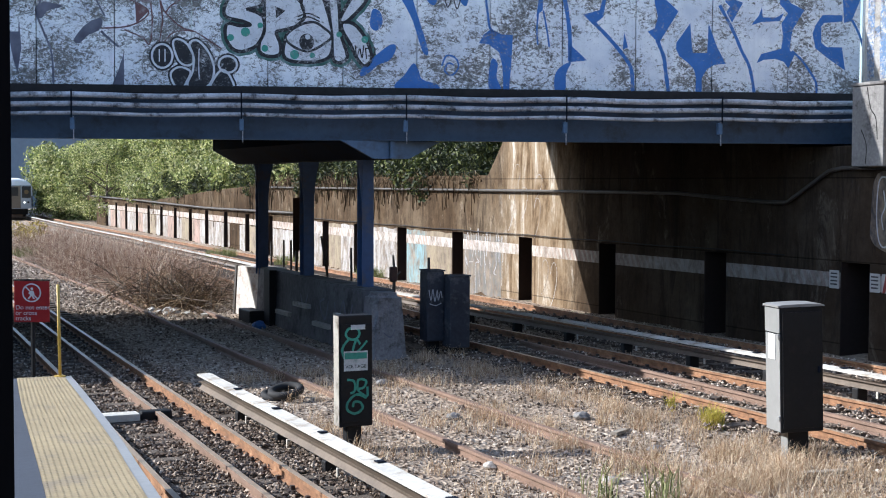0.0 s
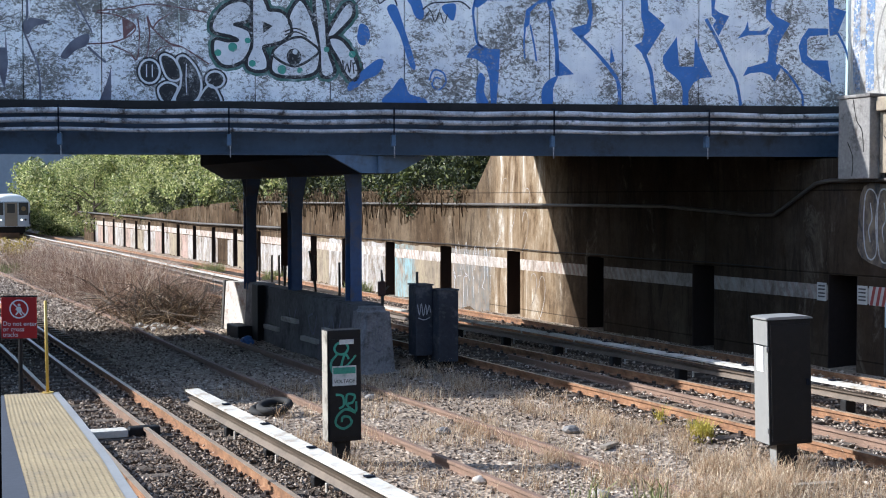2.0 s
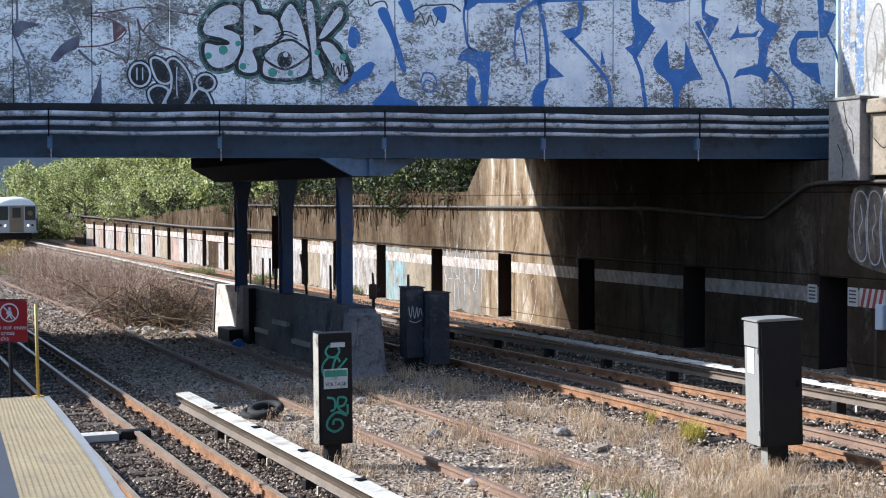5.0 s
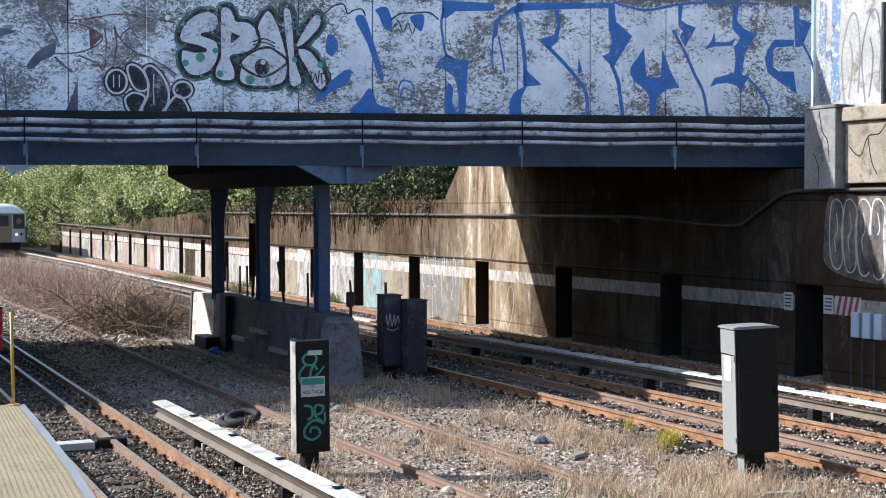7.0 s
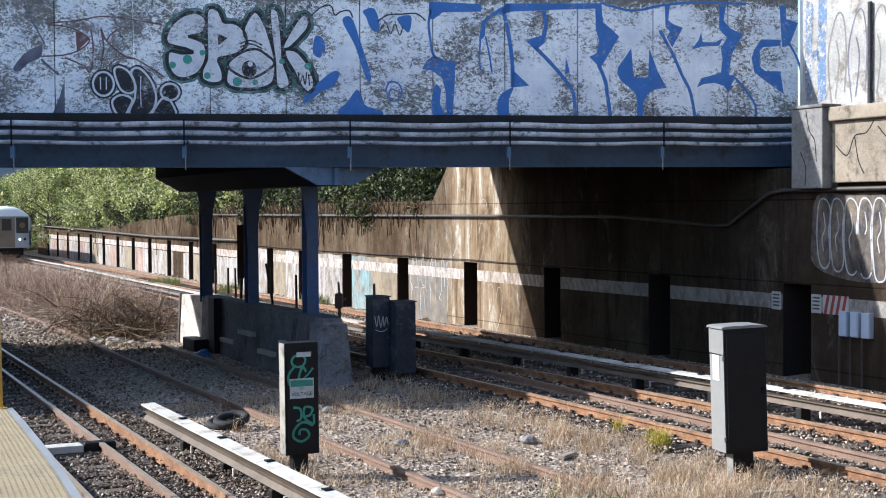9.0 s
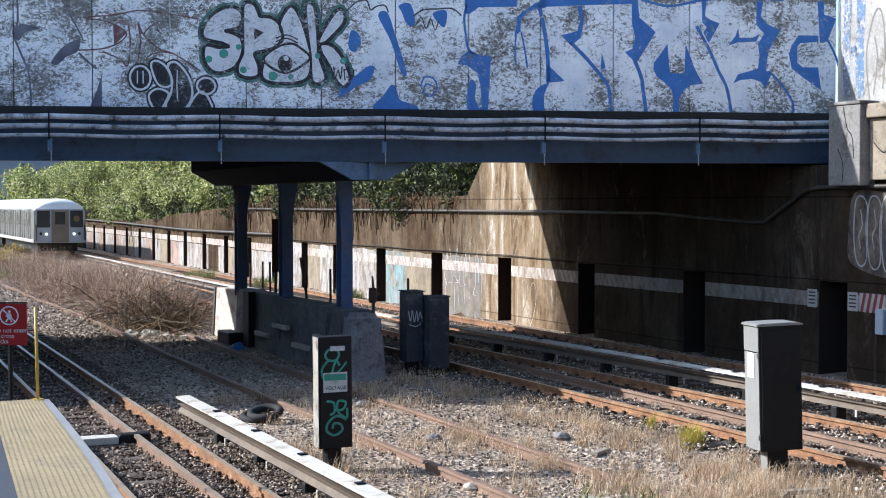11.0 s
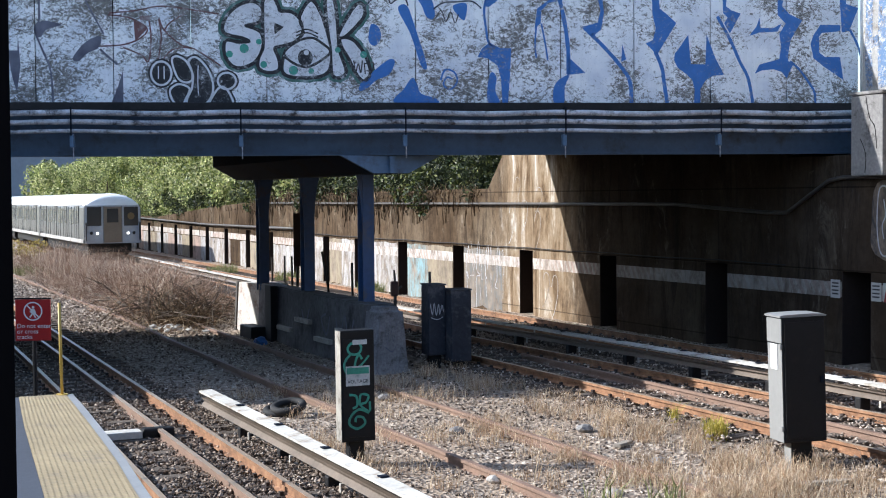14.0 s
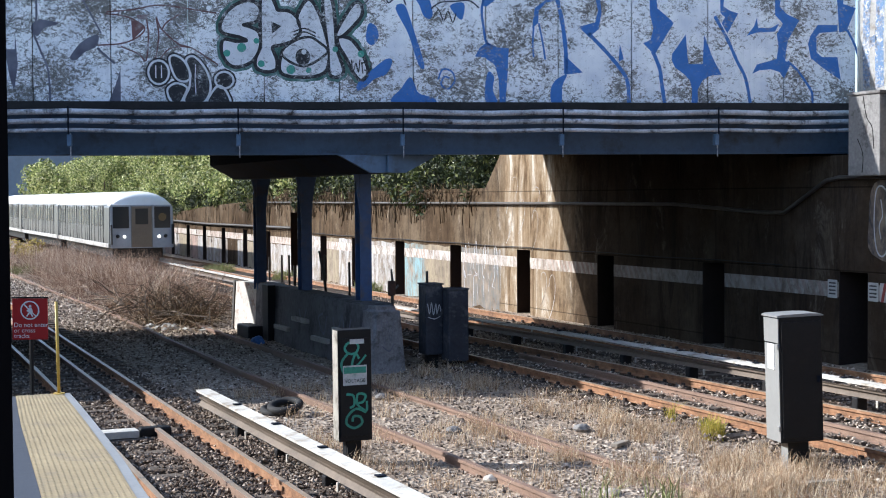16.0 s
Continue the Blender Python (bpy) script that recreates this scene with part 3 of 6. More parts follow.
def b_band(nt, b):
    wave = node(nt, "ShaderNodeTexWave", Scale=1.5, Distortion=1.2, Detail=4.0)
    wave.inputs["Detail Scale"].default_value = 3.0
    tc = nt.nodes.new("ShaderNodeTexCoord")
    mp = nt.nodes.new("ShaderNodeMapping")
    mp.inputs["Rotation"].default_value = (radians(28), 0, radians(90))
    nt.links.new(tc.outputs["Object"], mp.inputs[0])
    nt.links.new(mp.outputs[0], wave.inputs["Vector"])
    stripes = ramp(nt, wave.outputs["Fac"], [(0.35, (0.50, 0.455, 0.40)), (0.65, (0.40, 0.27, 0.215))])
    stripes = mixc(nt, ramp(nt, noise_tex(nt, 0.25, 3), [(0.42, grey(0.15)), (0.58, grey(0.9))]), (0.50, 0.455, 0.41), stripes)
    m = ramp(nt, noise_tex(nt, 3.4, 10, 0.78, (1, 1, 0.5), dist=0.6), [(0.44, grey(0)), (0.60, grey(0.9))])
    paint = mixc(nt, m, stripes, (0.17, 0.125, 0.09))
    sx = nt.nodes.new("ShaderNodeSeparateXYZ")
    nt.links.new(tc.outputs["Object"], sx.inputs[0])
    # band dulled below u 34, matching the bridge shade painted on the wall
    old = node(nt, "ShaderNodeMapRange")
    for k, v in ((1, 31.5), (2, 34.0), (3, 0.45), (4, 0.0)):
        old.inputs[k].default_value = v
    nt.links.new(sx.outputs[1], old.inputs[0])
    shade_tone = ramp(nt, noise_tex(nt, 2.2, 9, 0.75), [(0.4, (0.05, 0.045, 0.042)), (0.6, (0.22, 0.205, 0.19))])
    nt.links.new(mixc(nt, old.outputs[0], paint, shade_tone), b.inputs["Base Color"])
    b.inputs["Roughness"].default_value = 0.9


M_BAND = mat("faded band paint", b_band)


# ---- bridge ----
BR_LO, BR_HI, BR_BACK = -34.0, 9.70, 11.0


def build_bridge():
    th = thing("road_bridge", BRIDGE, "blue steel girder bridge with a graffiti-covered white parapet", "bridge")
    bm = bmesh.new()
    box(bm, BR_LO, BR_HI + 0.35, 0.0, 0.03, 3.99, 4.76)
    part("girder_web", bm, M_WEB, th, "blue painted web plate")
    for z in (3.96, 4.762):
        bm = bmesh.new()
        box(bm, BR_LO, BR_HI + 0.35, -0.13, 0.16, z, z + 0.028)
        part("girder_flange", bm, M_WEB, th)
    def rear(x, d=0.0):
        return (x, BR_BACK + 0.085 * x - d)
    # inner steel and deck take near-black colours as underside shade
    bm = bmesh.new()
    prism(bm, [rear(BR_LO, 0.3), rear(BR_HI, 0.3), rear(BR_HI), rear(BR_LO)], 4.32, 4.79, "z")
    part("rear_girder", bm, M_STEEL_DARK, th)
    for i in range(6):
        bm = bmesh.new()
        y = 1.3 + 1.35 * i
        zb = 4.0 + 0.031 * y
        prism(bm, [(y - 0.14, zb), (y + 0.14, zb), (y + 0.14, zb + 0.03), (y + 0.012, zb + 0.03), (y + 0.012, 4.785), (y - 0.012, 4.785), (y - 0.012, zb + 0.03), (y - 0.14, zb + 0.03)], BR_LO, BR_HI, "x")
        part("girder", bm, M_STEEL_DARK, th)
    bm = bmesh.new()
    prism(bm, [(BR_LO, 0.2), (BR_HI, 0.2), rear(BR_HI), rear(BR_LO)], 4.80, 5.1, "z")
    part("deck", bm, M_CONC_BLACK, th, "concrete deck coloured near black for the shade beneath")
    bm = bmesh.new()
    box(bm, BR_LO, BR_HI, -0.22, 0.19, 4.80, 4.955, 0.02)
    part("ledge", bm, M_CONC_BLACK, th, "dark concrete ledge")
    # parapet panels with open joints
    joints = [BR_LO] + [0.57 - 1.41 * k for k in range(24, -1, -1)] + [1.976, 3.389, 4.844, 6.38, 7.93]
    for a, b in zip(joints, joints[1:] + [9.42]):
        bm = bmesh.new()
        box(bm, a + 0.009, b - 0.009, -0.06, 0.25, 4.957, 7.9, 0.006)
        part("parapet_panel", bm, M_PARAPET, th)
    bm = bmesh.new()
    prism(bm, [rear(BR_LO, 0.8), rear(BR_HI, 0.8), rear(BR_HI, 0.55), rear(BR_LO, 0.55)], 5.105, 6.4, "z")
    part("rear_parapet", bm, M_CONC, th)
    bm = bmesh.new()
    tube(bm, [(9.47, -0.1, 4.96), (9.47, -0.1, 7.85)], 0.035, 8)
    part("drain_pipe", bm, M_WHITE, th, "slim white drain pipe", True)
    return th


def build_pier():
    cap = thing("bridge_pier", TRACKS @ pose(10.06, 25.15, 0), "three blue steel columns under a long steel pier cap", "bridge pier")
    bm = bmesh.new()
    prism(bm, [(-0.36, 3.62), (0.36, 3.62), (1.02, 3.955), (-1.02, 3.955)], 0.0, 0.10)
    part("bracket", bm, M_STEEL_BLUE, cap, "light blue gusset plate")
    bm = bmesh.new()
    box(bm, -0.05, 0.05, -0.09, -0.002, 3.63, 3.95)
    part("stiffener", bm, M_STEEL_BLUE, cap)
    # cap and bearing darker than the gusset, their shade in the colour
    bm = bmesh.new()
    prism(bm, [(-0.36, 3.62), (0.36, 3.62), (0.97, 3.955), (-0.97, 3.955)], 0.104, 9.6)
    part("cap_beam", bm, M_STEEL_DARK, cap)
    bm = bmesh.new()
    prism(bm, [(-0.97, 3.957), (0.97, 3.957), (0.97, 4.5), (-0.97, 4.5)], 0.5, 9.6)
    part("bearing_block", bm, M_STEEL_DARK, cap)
    for y in (1.4, 5.1, 8.6):
        bm = bmesh.new()
        prism(bm, [(-0.12, y - 0.15), (0.12, y - 0.15), (0.12, y - 0.13), (0.012, y - 0.13), (0.012, y + 0.13), (0.12, y + 0.13), (0.12, y + 0.15), (-0.12, y + 0.15),
                   (-0.12, y + 0.13), (-0.012, y + 0.13), (-0.012, y - 0.13), (-0.12, y - 0.13)], 0.9, 3.615, "z")
        col = part("column", bm, M_COLUMN, cap, "blue painted steel column")
        for sg in (-1, 1):
            if sg > 0 and y < 2:
                continue
            bm = bmesh.new()
            prism(bm, [(sg * 0.122, 2.6), (sg * 0.122, 3.614), (sg * 0.25, 3.614), (sg * 0.20, 3.42), (sg * 0.155, 3.15), (sg * 0.13, 2.85)], y - 0.14, y - 0.11)
            part("knee_plate", bm, M_COLUMN, col)


def build_crash_wall():
    th = thing("crash_wall", TRACKS @ pose(10.0, 25.2, 0), "stained concrete crash wall round the bridge columns", "crash wall")
    bm = bmesh.new()
    prism(bm, [(-0.40, -0.4), (0.40, -0.4), (0.33, 1.08), (-0.33, 1.08)], 0.45, 8.58)
    for v in bm.verts:
        if v.co.x < 0 and v.co.y > 1:
            v.co.x += 0.30
    bmesh.ops.bevel(bm, geom=[e for e in bm.edges], offset=0.03, segments=2, affect="EDGES")
    part("wall", bm, M_CRASH, th)
    bm = bmesh.new()
    prism(bm, [(-0.42, -0.4), (0.42, -0.4), (0.28, 1.05), (-0.28, 1.05)], -0.1, 0.75)
    bmesh.ops.bevel(bm, geom=[e for e in bm.edges], offset=0.09, segments=3, affect="EDGES")
    part("nose", bm, M_NOSE, th, "rounded concrete nose")
    bm = bmesh.new()
    prism(bm, [(-0.44, -0.4), (0.44, -0.4), (0.36, 1.04), (-0.36, 1.04)], 8.62, 9.75)
    for v in bm.verts:
        v.co.x += 0.36 if v.co.y < 9 else 0.14
    part("end_block", bm, M_ENDBLOCK, th, "white painted end block")
    bm = bmesh.new()
    prism(bm, [(-0.33, -0.4), (-0.25, -0.4), (-0.17, 1.06), (-0.25, 1.06)], 9.76, 9.9)
    part("end_plate", bm, M_CONDUIT, th, "rusty edge plate")
    bm = bmesh.new()
    box(bm, -0.62, -0.25, 7.3, 8.3, -0.25, 0.10, 0.03)
    part("cable_box", bm, M_BLACK, th, "black cable box")
    scribble(th, lambda a, b: (a * 0.24, -0.112 + 0.0 * b, b), [[(-0.6, 0.8), (-0.3, 0.35), (-0.1, 0.8), (0.2, 0.4), (0.5, 0.75)], [(-0.5, 0.3), (0.1, 0.2), (0.5, 0.35)]], 0.02, M_FADED, "slate spray scribble")
    scribble(th, lambda a, b: (-0.345 - 0.05 * (1.08 - b) + 0.037 * (a - 0.45), a, b), [[(1.0, 0.75), (1.3, 0.3), (1.6, 0.78), (1.9, 0.3), (2.2, 0.7)], [(2.6, 0.7), (2.8, 0.3), (3.2, 0.6), (2.9, 0.72)], [(4.1, 0.75), (4.4, 0.4), (4.7, 0.7)]], 0.05, M_FADED, "slate spray scribble")
    for k in range(4):
        bm = bmesh.new()
        box(bm, -0.44 + 0.055 * k, -0.34 + 0.055 * k, 0.9 + 1.5 * k, 1.9 + 1.5 * k, 0.42 - 0.3 * (k % 2), 0.52 - 0.3 * (k % 2), 0.01)
        part("plank", bm, M_CREAMBOX, th, "old grey timber plank")
    bm = bmesh.new()
    box(bm, -0.30, -0.12, 6.75, 7.2, -0.3, 1.10, 0.01)
    part("post", bm, M_BLACK, th, "black steel post")


def build_bridge_pipes():
    for z, r in ((4.745, 0.054), (4.575, 0.05), (4.405, 0.038)):
        bm = bmesh.new()
        pts = [(s, -0.36 + 0.008 * math.sin(s * 1.7 + z), z + 0.014 * math.cos((s - 0.33) * 2 * math.pi / 3.07)) for s in np.arange(BR_LO, BR_HI + 0.1, 0.6)]
        tube(bm, pts, r, 10)
        solid("utility_pipe", bm, M_PIPE, BRIDGE, "grey flaking utility pipe slung along the bridge girder", "pipe", "pipes along the bridge", smooth=True)
    for i in range(10):
        s = 0.33 + 3.07 * (i - 6)
        if s > BR_HI - 0.3:
            continue
        th = thing("pipe_hanger", BRIDGE @ pose(s, -0.36, 0), "small steel hanger holding the pipes on the girder", "pipe hanger", "pipe hangers along the bridge")
        bm = bmesh.new()
        prism(bm, [(-0.1, 4.33), (-0.085, 4.33), (-0.085, 4.835), (0.12, 4.835), (0.12, 4.85), (-0.1, 4.85)], -0.014, 0.014, "x")
        part("strap", bm, M_STEEL_DARK, th)
        bm = bmesh.new()
        box(bm, -0.04, 0.04, 0.0, 0.16, 4.12, 4.34, 0.01)
        part("bracket", bm, M_STEEL_BLUE, th)
        bm = bmesh.new()
        tube(bm, [(0.02, 0.05, 4.36), (0.022, 0.05, 3.9)], 0.012, 6)
        part("rod", bm, M_PIPE, th)


# ---- abutment at the end of the bridge ----
def build_abutment():
    th = thing("abutment", BRIDGE, "cracked concrete pilaster and coping beside the bridge", "abutment")
    th.matrix_basis = TRACKS
    bm = bmesh.new()
    box(bm, 18.12, 18.6, 20.74, 21.62, 3.5, 5.02, 0.02)
    part("pilaster", bm, M_CONC, th)
    bm = bmesh.new()
    box(bm, 18.09, 18.6, 20.71, 21.65, 5.024, 5.09, 0.02)
    part("cap", bm, M_CONC, th)
    bm = bmesh.new()
    box(bm, 18.33, 18.9, -8, 20.72, 3.6, 4.752, 0.02)
    part("upper_wall", bm, M_COPING, th, "tan weathered concrete face")
    for pts in ([(20.6, 4.3), (20.3, 4.1), (20.1, 4.45), (19.8, 4.5), (19.6, 4.72)], [(20.1, 4.45), (20.0, 4.0), (19.85, 3.75)], [(19.5, 4.6), (19.2, 4.35), (18.9, 4.4)]):
        bm = bmesh.new()
        stroke(bm, pts, 0.025, lambda a, b: (18.327, a, b))
        part("crack", bm, M_CONC_BLACK, th, "dark crack in the concrete")
    for pts in ([(21.2, 5.0), (21.1, 4.6), (20.95, 4.4), (20.9, 4.0)], [(21.35, 4.2), (21.2, 3.9), (21.22, 3.55)]):
        bm = bmesh.new()
        stroke(bm, pts, 0.022, lambda a, b: (18.117, a, b))
        part("crack", bm, M_CONC_BLACK, th, "dark crack in the concrete")
    m = TRACKS
    bm = bmesh.new()
    box(bm, 18.22, 19.4, -8, 20.705, 4.755, 5.02, 0.03)
    solid("coping", bm, M_COPING, m, "pale sunlit concrete coping on the retaining wall", "coping", kind="structure")
    bm = bmesh.new()
    box(bm, 18.55, 18.85, -8, 21.80, 5.024, 7.9, 0.01)
    wing = solid("wall_parapet", bm, M_WHITEWALL, m, "white painted parapet above the retaining wall", "parapet", kind="structure")
    face = lambda a, b: (18.546, a, b)
    for k in range(6):
        u = 20.97 - 0.55 * k
        rows = [[(u, 5.1), (u + 0.1, 6.0), (u - 0.1, 6.7), (u - 0.3, 6.75), (u - 0.4, 6.1), (u - 0.35, 5.3)], [(u - 0.1, 5.2), (u - 0.2, 5.9), (u - 0.12, 6.3)]]
        scribble(wing, face, rows, 0.035, M_FADED if k % 2 else M_CHALK2, "grey spray outline")
    bm = bmesh.new()
    for u, w in ((21.70, 0.19), (21.35, 0.23)):
        blob(bm, [(u, 5.15), (u - w, 5.2), (u - w * 0.9, 6.1), (u - w * 1.1, 7.1), (u - 0.02, 7.15), (u + 0.03, 6.0)], face, False)
    blob(bm, [(21.52, 5.95), (21.33, 6.0), (21.33, 6.2), (21.52, 6.15)], face, False)
    part("graffiti", bm, M_PALEBLUE, wing)
    bm = bmesh.new()
    tube(bm, [(18.5, 19.9, 5.03), (18.5, 19.9, 6.9)], 0.04, 8)
    part("downpipe", bm, M_CONC_DARK, wing)


# ---- platform ----
def build_platform():
    th = thing("platform", TRACKS, "subway platform end with blue-grey floor and yellow tactile edge", "platform", kind="structure")
    inner = [(-6, -0.1), (10.1, 1.40), (13.3, 1.68), (15.02, 1.86)]
    edge = [(-6, 0.9), (9.5, 1.95), (10.84, 2.075), (12.64, 2.197), (15.02, 2.335)]
    lip = [(-6, 0.99), (9.47, 2.03), (10.3, 2.10), (11.3, 2.187), (12.6, 2.268), (13.75, 2.34), (15.02, 2.405)]
    us = [-6, -3, 0, 3, 6, 9, 10, 11, 12, 13, 14, 15.02]

    def slab(lo, hi, z0, z1):
        bm = bmesh.new()
        for a, b in zip(us, us[1:]):
            vs = [bm.verts.new((n, u, z)) for z in (z0, z1) for n, u in ((lo(a), a), (hi(a), a), (hi(b), b), (lo(b), b))]
            for f in ((3, 2, 1, 0), (4, 5, 6, 7), (0, 1, 5, 4), (1, 2, 6, 5), (2, 3, 7, 6), (3, 0, 4, 7)):
                bm.faces.new([vs[i] for i in f])
        bmesh.ops.remove_doubles(bm, verts=bm.verts, dist=0.0005)
        return bm
    part("floor_slab", slab(lambda u: -6.0, lambda u: lerp(inner, u) - 0.002, -0.4, 1.126), M_PLAT, th)
    part("tactile_strip", slab(lambda u: lerp(inner, u), lambda u: lerp(edge, u) - 0.002, 0.8, 1.132), M_YELLOW, th, "worn yellow tactile strip")
    part("edge_nosing", slab(lambda u: lerp(edge, u), lambda u: lerp(lip, u), 0.85, 1.128), M_EDGE, th, "grey-white edge nosing")
    part("edge_lip", slab(lambda u: lerp(lip, u) + 0.002, lambda u: lerp(lip, u) + 0.035, 0.9, 1.075), M_YPOLE, th, "worn yellow rubbing strip")
    # raised domes, one joined mesh
    bm = bmesh.new()
    u = 7.5
    while u < 14.98:
        a, b = lerp(inner, u), lerp(edge, u)
        for k in range(14):
            n = a + (b - a) * (k + 0.5) / 14
            r0, r1, z = 0.014, 0.009, 1.132
            lo = [bm.verts.new((n + r0 * math.cos(q), u + r0 * math.sin(q), z)) for q in (0.52, 1.57, 2.62, 3.67, 4.71, 5.76)]
            hi = [bm.verts.new((n + r1 * math.cos(q), u + r1 * math.sin(q), z + 0.0032)) for q in (0.52, 1.57, 2.62, 3.67, 4.71, 5.76)]
            for i in range(6):
                bm.faces.new((lo[i], lo[(i + 1) % 6], hi[(i + 1) % 6], hi[i]))
            bm.faces.new(hi)
        u += 0.06
    me = bpy.data.meshes.new("domes")
    bm.to_mesh(me)
    bm.free()
    me.materials.append(M_YELLOW)
    ob = new("domes", me)
    ob.parent = th
    tagged(ob, kind="stuff")
    # pole at the corner
    pole = thing("marker_pole", pose(-3.975, 14.62, 1.13), "slim yellow pole standing at the platform end", "pole")
    bm = bmesh.new()
    tube(bm, [(0, 0, 0.01), (-0.015, 0, 0.96)], 0.016, 10)
    part("shaft", bm, M_YPOLE, pole, smooth=True)
    bm = bmesh.new()
    tube(bm, [(0, 0, 0.0), (0, 0, 0.012)], 0.06, 12)
    part("base_plate", bm, M_YPOLE, pole)
    # dark post close by
    bm = bmesh.new()
    box(bm, -1.2, -0.4845, 1.2, 1.6, 1.13, 5.2, 0.012)
    solid("column", bm, M_DOOR, pose(0, 0, 0), "black painted steel station column on the platform", "column")


# ---- cabinets ----
def build_left_box():
    th = thing("signal_cabinet", pose(-1.145, 17.86, -0.26, 0, -0.4, 22), "narrow black trackside cabinet with green spray paint", "signal cabinet", "trackside cabinets")
    bm = bmesh.new()
    box(bm, -0.21, 0.23, -0.14, 0.08, 0.34, 1.75, 0.012)
    part("housing", bm, M_BLACK, th)
    bm = bmesh.new()
    box(bm, -0.217, -0.211, -0.135, 0.075, 0.35, 1.74)
    part("side_panel", bm, M_CREAMBOX, th, "cream side panel")
    bm = bmesh.new()
    box(bm, -0.10, 0.10, -0.08, 0.08, 0.0, 0.34, 0.01)
    part("leg", bm, M_BLACK, th)
    bm = bmesh.new()
    box(bm, -0.19, 0.21, -0.152, -0.141, 0.40, 1.64, 0.004)
    part("door", bm, M_BLACK, th)
    return th


def build_right_box():
    th = thing("relay_cabinet", pose(4.34, 17.3, -0.26, 0, -1.6, 12.5), "black trackside cabinet with grey side and pale lid", "relay cabinet", "trackside cabinets")
    bm = bmesh.new()
    box(bm, -0.26, 0.30, -0.2, 0.2, 0.40, 1.93, 0.012)
    part("housing", bm, M_BLACK, th)
    bm = bmesh.new()
    box(bm, -0.268, -0.261, -0.19, 0.19, 0.41, 1.60)
    part("side_panel", bm, M_GREYBOX, th, "light grey side panel")
    bm = bmesh.new()
    box(bm, -0.272, -0.261, -0.195, 0.195, 1.62, 1.915)
    part("upper_panel", bm, M_GREYBOX, th, "light grey upper panel")
    bm = bmesh.new()
    prism(bm, [(-0.29, 1.932), (-0.29, 1.952), (-0.24, 1.964), (0.12, 1.968), (0.28, 1.96), (0.32, 1.945), (0.32, 1.932)], -0.215, 0.215)
    part("lid", bm, M_GREYBOX, th, "pale grey lid")
    bm = bmesh.new()
    box(bm, -0.276, -0.269, -0.08, 0.10, 1.29, 1.60)
    part("label_plate", bm, M_WHITE, th, "blank white plate")
    bm = bmesh.new()
    box(bm, -0.12, 0.15, -0.1, 0.1, 0.0, 0.40, 0.01)
    part("leg", bm, M_BLACK, th)
    bm = bmesh.new()
    box(bm, -0.127, -0.121, -0.09, 0.09, 0.0, 0.39)
    part("leg_plate", bm, M_GREYBOX, th, "grey leg plate")
    for z in (0.55, 1.55):
        bm = bmesh.new()
        box(bm, -0.292, -0.262, -0.21, -0.15, z, z + 0.06, 0.008)
        part("hinge", bm, M_GREYBOX, th)
    bm = bmesh.new()
    box(bm, -0.235, 0.28, -0.213, -0.201, 0.45, 1.87, 0.004)
    part("door", bm, M_BLACK, th)
    bm = bmesh.new()
    box(bm, 0.22, 0.26, -0.235, -0.214, 1.12, 1.2, 0.004)
    part("latch", bm, M_STEEL_DARK, th, "small steel latch")
    return th


def build_dark_boxes():
    for x, y, w, h, z in ((-0.21, 27.6, 0.36, 1.36, 0.33), (0.26, 27.45, 0.42, 1.38, 0.22)):
        th = thing("case", pose(x, y, -0.25, 0, 0, 20), "blue-black steel trackside case with scribbled paint", "equipment case", "cases beside the crash wall")
        bm = bmesh.new()
        box(bm, -w / 2, w / 2, -0.22, 0.22, z, z + h, 0.025)
        part("housing", bm, M_CASE, th)
        bm = bmesh.new()
        box(bm, -w / 2 - 0.012, w / 2 + 0.012, -0.235, 0.235, z + h + 0.002, z + h + 0.03, 0.008)
        part("lid", bm, M_CASE, th)
        bm = bmesh.new()
        box(bm, -0.1, 0.12, -0.1, 0.1, 0, z, 0.01)
        part("leg", bm, M_BLACK, th)
        rows = [[(-0.14, z + 1.0), (-0.1, z + 0.8), (-0.06, z + 1.02), (-0.02, z + 0.78), (0.03, z + 1.0), (0.05, z + 0.8), (0.1, z + 0.98), (0.13, z + 0.84)],
                [(-0.13, z + 0.74), (0.0, z + 0.7), (0.12, z + 0.75)]]
        if x < 0:
            scribble(th, lambda a, b: (a, -0.2225, b), rows, 0.018, M_CHALK, "pale spray scribble")


M_CASE = simple("blue-black case paint", (0.036, 0.040, 0.052), 0.6, 0, 5, 0.5, 0.2, (0.11, 0.105, 0.105), 0.3)


def scribble(parent, face, rows, width, material, label):
    for pts in rows:
        bm = bmesh.new()
        stroke(bm, pts, width, face)
        part("scrawl", bm, material, parent, label)


# ---- sign ----
def build_sign():
    th = thing("warning_sign", pose(-4.665, 16.0, 1.56), "red enamel warning sign with white writing at the platform end", "sign")
    bm = bmesh.new()
    box(bm, -0.2, 0.2, 0.0, 0.012, 0.0, 0.47, 0.004)
    part("plate", bm, M_RED, th)
    bm = bmesh.new()
    box(bm, -0.205, 0.205, -0.004, 0.016, 0.472, 0.487)
    part("top_edge", bm, M_BLACK, th)
    bm = bmesh.new()
    tube(bm, [(0.0, 0.04, -1.9), (0.0, 0.04, 0.4)], 0.025, 8)
    part("post", bm, M_BLACK, th)
    return th


